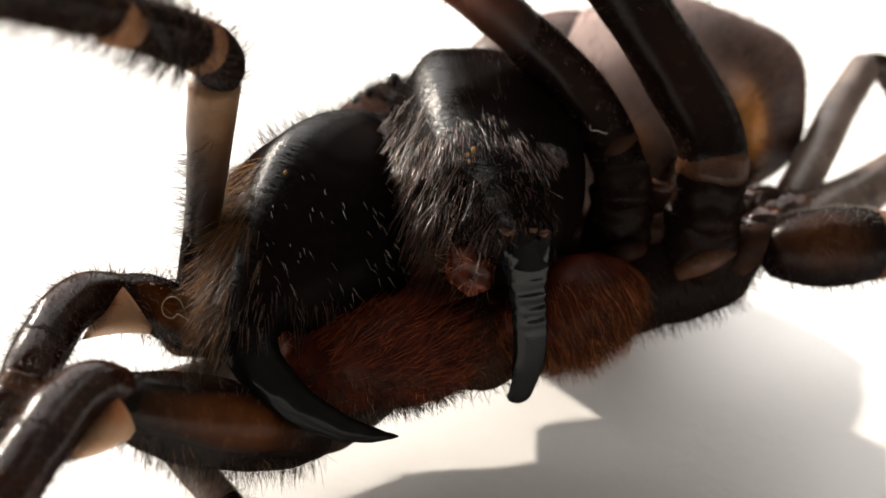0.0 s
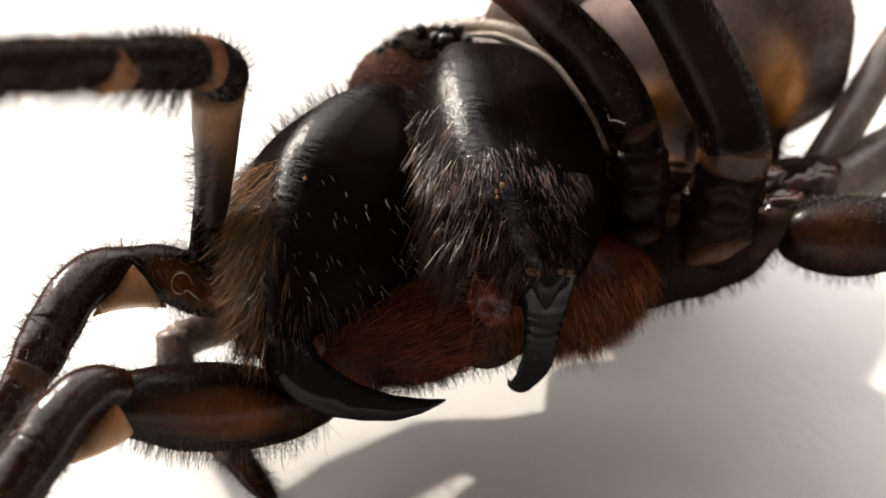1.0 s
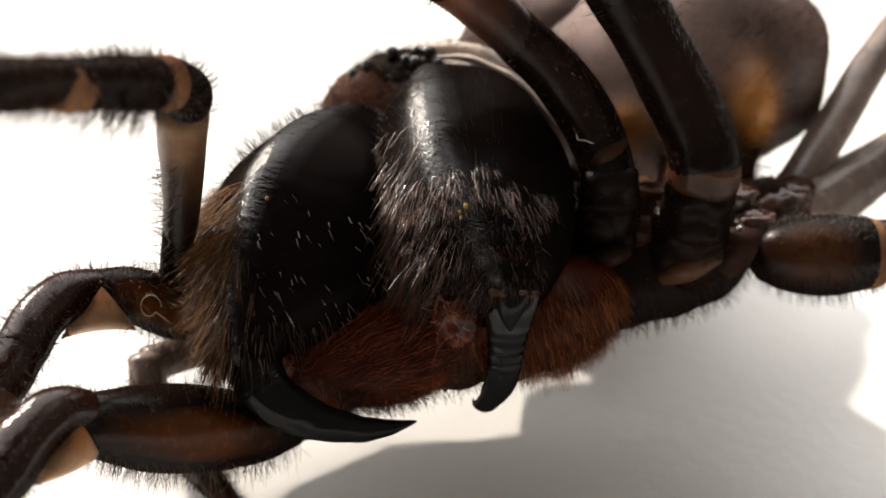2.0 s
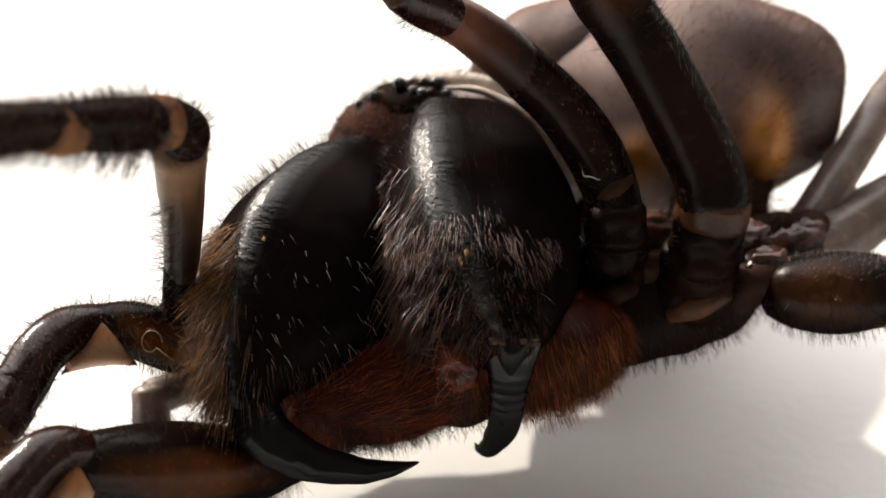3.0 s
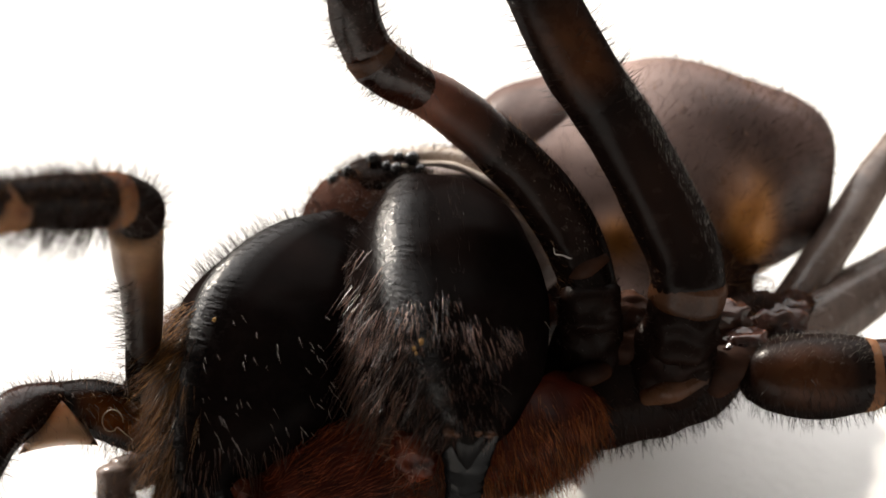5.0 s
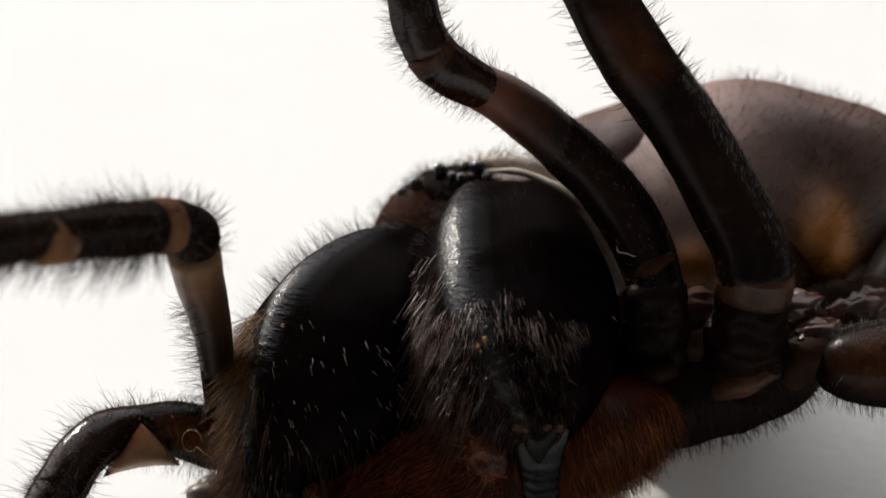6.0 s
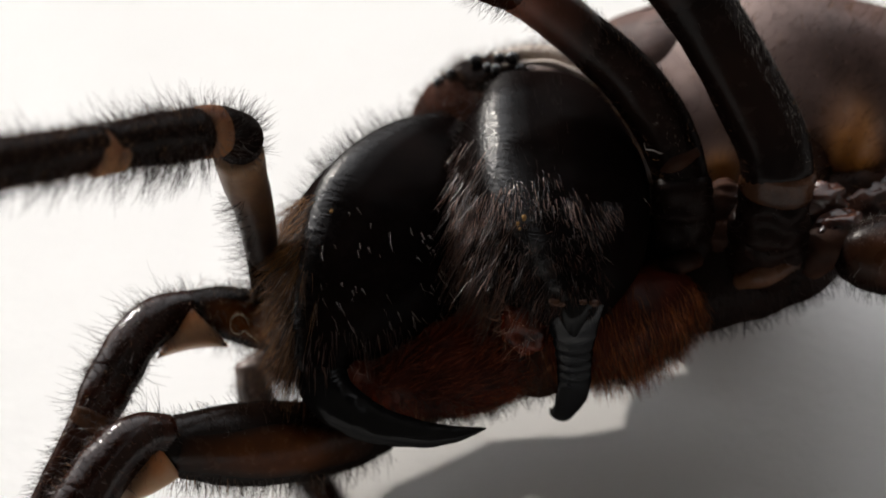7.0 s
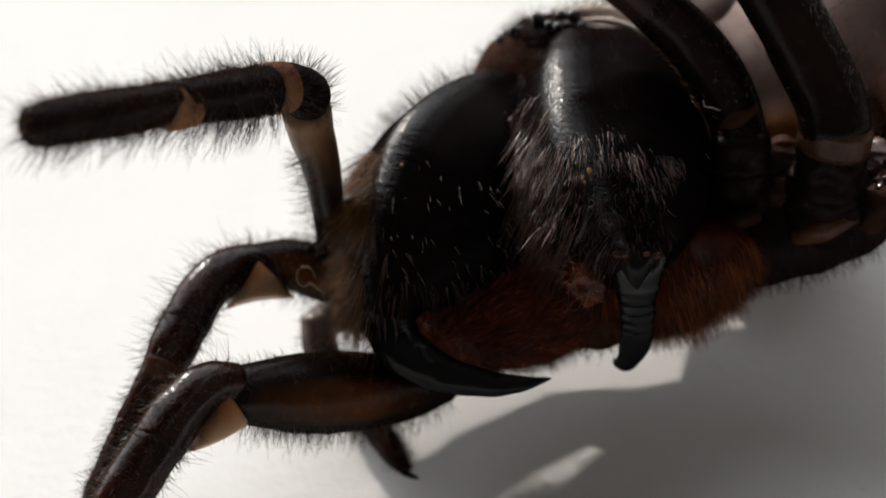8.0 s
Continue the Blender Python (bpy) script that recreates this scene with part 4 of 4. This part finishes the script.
limb(
    "brown leg stretched out sideways with wet pinkish hip skin", "leg",
    [
        ("femur", [(7.9, 3.4, -1.05, 0.68), (8.5, 3.05, -1.1, 0.92), (9.4, 2.95, -1.1, 0.98), (10.2, 3.05, -1.05, 0.9)], FEMUR_MID, ""),
        ("hip_skin", [(6.9, 3.6, -1.2, 0.5), (7.4, 3.3, -0.85, 0.55), (7.95, 3.3, -0.75, 0.5)], WAIST, "wet pinkish hip skin"),
        ("band", [(10.1, 3.05, -1.08, 0.89), (10.5, 3.05, -1.05, 0.84)], BAND, "orange tan ring at the joint"),
        ("patella", [(10.45, 3.05, -1.05, 0.8), (11.3, 3.2, -0.95, 0.74), (12.2, 3.6, -1.1, 0.6)], UMBER, ""),
        ("tibia", [(12.2, 3.6, -1.1, 0.58), (13.4, 4.6, -2.6, 0.52), (14.6, 5.8, -4.4, 0.45)], UMBER, ""),
        ("tarsus", [(14.6, 5.8, -4.4, 0.42), (15.4, 6.5, -5.8, 0.36), (16.0, 7.0, -6.75, 0.2)], UMBER, ""),
    ],
    [
        (0, 520, 0.38, 0.006, (0.05, -0.1, -0.6), 0.7, 0.25, HAIR_DARK, under),
        (0, 1200, 0.16, 0.005, (0.2, -0.1, 0.1), 0.6, 0.25, HAIR_STUB_GLINT, lambda p, n: n[2] > 0.35),
        (3, 260, 0.40, 0.009, (0.05, -0.1, -0.6), 0.7, 0.25, HAIR_DARK, under),
    ],
)
limb(
    "glossy grey brown hind leg bent high", "leg",
    [
        ("femur", [(8.3, 5.6, -0.3, 0.56), (9.2, 6.2, 0.5, 0.53), (10.6, 7.2, 2.3, 0.53), (11.8, 8.2, 3.9, 0.50), (13.0, 9.3, 5.3, 0.47)], LEG_GREY, ""),
        ("patella", [(13.0, 9.3, 5.3, 0.38), (13.7, 9.8, 5.5, 0.38), (14.3, 10.3, 5.0, 0.36)], UMBER, ""),
        ("tibia", [(14.3, 10.3, 5.0, 0.36), (15.8, 11.4, 1.8, 0.32), (17.3, 12.3, -2.6, 0.2)], UMBER, ""),
    ],
    [(0, 120, 0.3, 0.008, (0.1, 0, 0.2), 0.7, 0.3, HAIR_DARK, any_side)],
)
limb(
    "glossy grey brown hind leg held low", "leg",
    [
        ("femur", [(8.5, 5.0, -0.6, 0.82), (9.4, 5.8, -0.15, 0.86), (10.6, 7.0, 0.5, 0.84), (12.0, 8.2, 1.25, 0.72), (13.6, 9.2, 2.3, 0.52)], LEG_GREY, ""),
        ("patella", [(13.6, 9.2, 2.2, 0.4), (14.2, 9.4, 2.3, 0.38), (14.8, 9.5, 1.6, 0.36)], UMBER, ""),
        ("tibia", [(14.8, 9.5, 1.6, 0.36), (16.4, 9.6, -2.0, 0.32), (17.7, 9.6, -4.9, 0.2)], UMBER, ""),
    ],
    [(0, 160, 0.3, 0.008, (0.1, 0, 0.2), 0.7, 0.3, HAIR_DARK, any_side)],
)
for x, y, z, r in ((8.6, 4.6, 0.0, 0.6), (7.7, 3.3, -0.5, 0.55), (8.1, 3.1, -0.95, 0.35), (9.0, 5.0, 0.35, 0.4), (7.2, 3.7, 0.2, 0.55), (4.95, 3.4, 0.3, 0.55), (5.0, 3.0, -0.5, 0.5)):
    part("hip_skin", ball((x, y, z), (r * 1.2, r * 0.8, r * 0.85), 22, 30, 0.3, 2.2), WAIST if x < 6 else WET, sternum, "brown skin between the hips" if x < 6 else "wet pinkish skin between the hips")

legs = [ob for ob in spider.children if ob.name.startswith("leg")]
curl = [(-6.67 + 0.26 * math.cos(a) * (1 - a / 16), 1.5, -2.2 + 0.3 * math.sin(a) * (1 - a / 16), 0.014) for a in np.linspace(0, 5.6, 12)] + [(-6.35, 1.4, -2.45, 0.012), (-6.15, 1.4, -2.6, 0.005)]
part("fibre", loft(curl, 1.0, (0, 1, 0), 40, 6), HAIR_BLOND, legs[0], "curled pale loose fibre")
part("fibre", loft([(3.1, 1.3, 1.72, 0.006), (3.14, 1.3, 1.58, 0.014), (3.3, 1.3, 1.56, 0.014), (3.45, 1.32, 1.5, 0.013), (3.52, 1.32, 1.5, 0.006)], 1.0, (0, 1, 0), 24, 6), HAIR_WHITE, legs[3], "tiny white curled fibre")

# ---------------------------------------------------------------- what moves
TO_BASE = Matrix([[float(v) for v in row] for row in AXES])


def swing(pivot, turn, shift=(0, 0, 0)):
    """The pose of a part turned about a pivot and shifted. turn: a turning vector in degrees; shift: mm, both in the spider's own axes."""
    way = TO_BASE @ Vector(turn)
    at = Matrix.Translation(Vector(set_down(pivot).tolist()))
    return Matrix.Translation(TO_BASE @ Vector(shift) * 0.001) @ at @ Matrix.Rotation(radians(way.length), 4, way.normalized() if way.length else Vector((0, 0, 1))) @ at.inverted()


def motions():
    further = [(0.0, (2.8, 10.3, -1.7), (0.23, 0.0, 0.44)), (0.5, (-0.8, 3.4, 2.9)), (1.0, (0.0, 3.0, 2.7)), (1.5, (-0.8, 2.2, 2.1)), (3.0, (0.0, 0.0, 0.4)), (3.5, (0.0, 0.0, 0.0)), (4.0, (0.1, -0.7, -0.9)),
               (4.5, (0.7, -1.0, -1.9)), (5.8, (-1.0, 1.0, -1.8)), (6.5, (-3.3, 0.8, -0.7)), (7.0, (-3.3, 2.2, 0.5)), (7.5, (-3.7, 1.7, 0.8)), (8.0, (-3.5, 2.5, 2.0))]
    nearer = [(0.0, (-0.1, 0.6, -5.6), (0.26, 0.07, 0.88)), (0.5, (-2.5, -1.1, 0.3)), (1.0, (-2.1, -0.8, 1.0)), (1.5, (-2.2, -0.3, 0.7)), (3.0, (-0.2, 0.0, 0.5)), (3.5, (0.0, 0.0, 0.0)), (4.0, (0.8, 0.0, -0.6)),
              (4.5, (1.7, 0.5, -1.0)), (5.8, (0.6, -0.3, -0.6)), (6.5, (-3.6, 0.2, 1.6)), (7.0, (-4.4, -0.2, 2.0)), (7.5, (-4.8, -0.5, 2.3)), (8.0, (-4.8, 0.0, 2.9))]
    further_fang = [(0.0, (-2.3, 5.4, -2.1)), (0.5, (0.7, -0.6, 1.4)), (1.0, (0.0, -2.5, -1.5)), (1.5, (0.5, -1.8, 0.5)), (3.0, (0.0, 0.0, 0.0)), (4.7, (0.0, 0.0, 0.5)), (6.5, (-2.0, -1.0, -6.0)), (8.0, (-2.4, -1.4, -7.3))]
    nearer_fang = [(0.0, (-17.7, -3.9, -0.5)), (0.2, (-9.0, -2.6, -0.8)), (0.5, (-0.5, -1.2, -1.0)), (1.0, (-0.4, -0.6, -0.5)), (1.5, (0.8, -0.1, -0.3)), (3.0, (-1.7, 0.1, 0.4)), (4.0, (-2.0, 0.8, 1.1)), (4.5, (-0.5, 1.6, 1.6)), (6.5, (-2.0, 1.3, 1.5)), (7.5, (-1.9, 1.1, 1.4)), (8.0, (-1.3, 0.3, 0.5))]
    sag = [(0.0, (0.0, 0.0, 0.1)), (4.7, (0.0, 0.0, 0.1)), (5.8, (0.1, 0.0, -0.65)), (6.0, (0.1, 0.0, -0.75)), (6.5, (0.1, 0.0, -1.1)), (8.0, (0.1, 0.0, -1.2))]
    lean = [(0.0, 0.0), (4.7, 0.0), (5.8, 1.0), (6.5, 1.0), (8.0, 0.75)]
    walk(legs[3], [(t, swing((4.0, 2.4, 0.5), (0.0, 4.2 * much, 0.0))) for t, much in lean])
    walk(legs[4], [(t, swing((6.0, 2.5, 0.0), (0.0, 2.4 * much, 0.0))) for t, much in lean])
    walk(abdomen, [(t, swing((6.0, 7.0, 2.0), (0, 0, 0), shift)) for t, shift in sag])
    walk(fangs[0], [(t, swing((-4.3, 0.45, -3.55), turn)) for t, turn in further_fang])
    walk(fangs[1], [(t, swing((1.33, 0.0, -1.8), turn)) for t, turn in nearer_fang])
    walk(chelicerae[0], [(t, swing((-2.5, 6.0, 0.5), *turn)) for t, *turn in further])
    walk(chelicerae[1], [(t, swing((1.0, 5.0, 1.5), *turn)) for t, *turn in nearer])


motions()
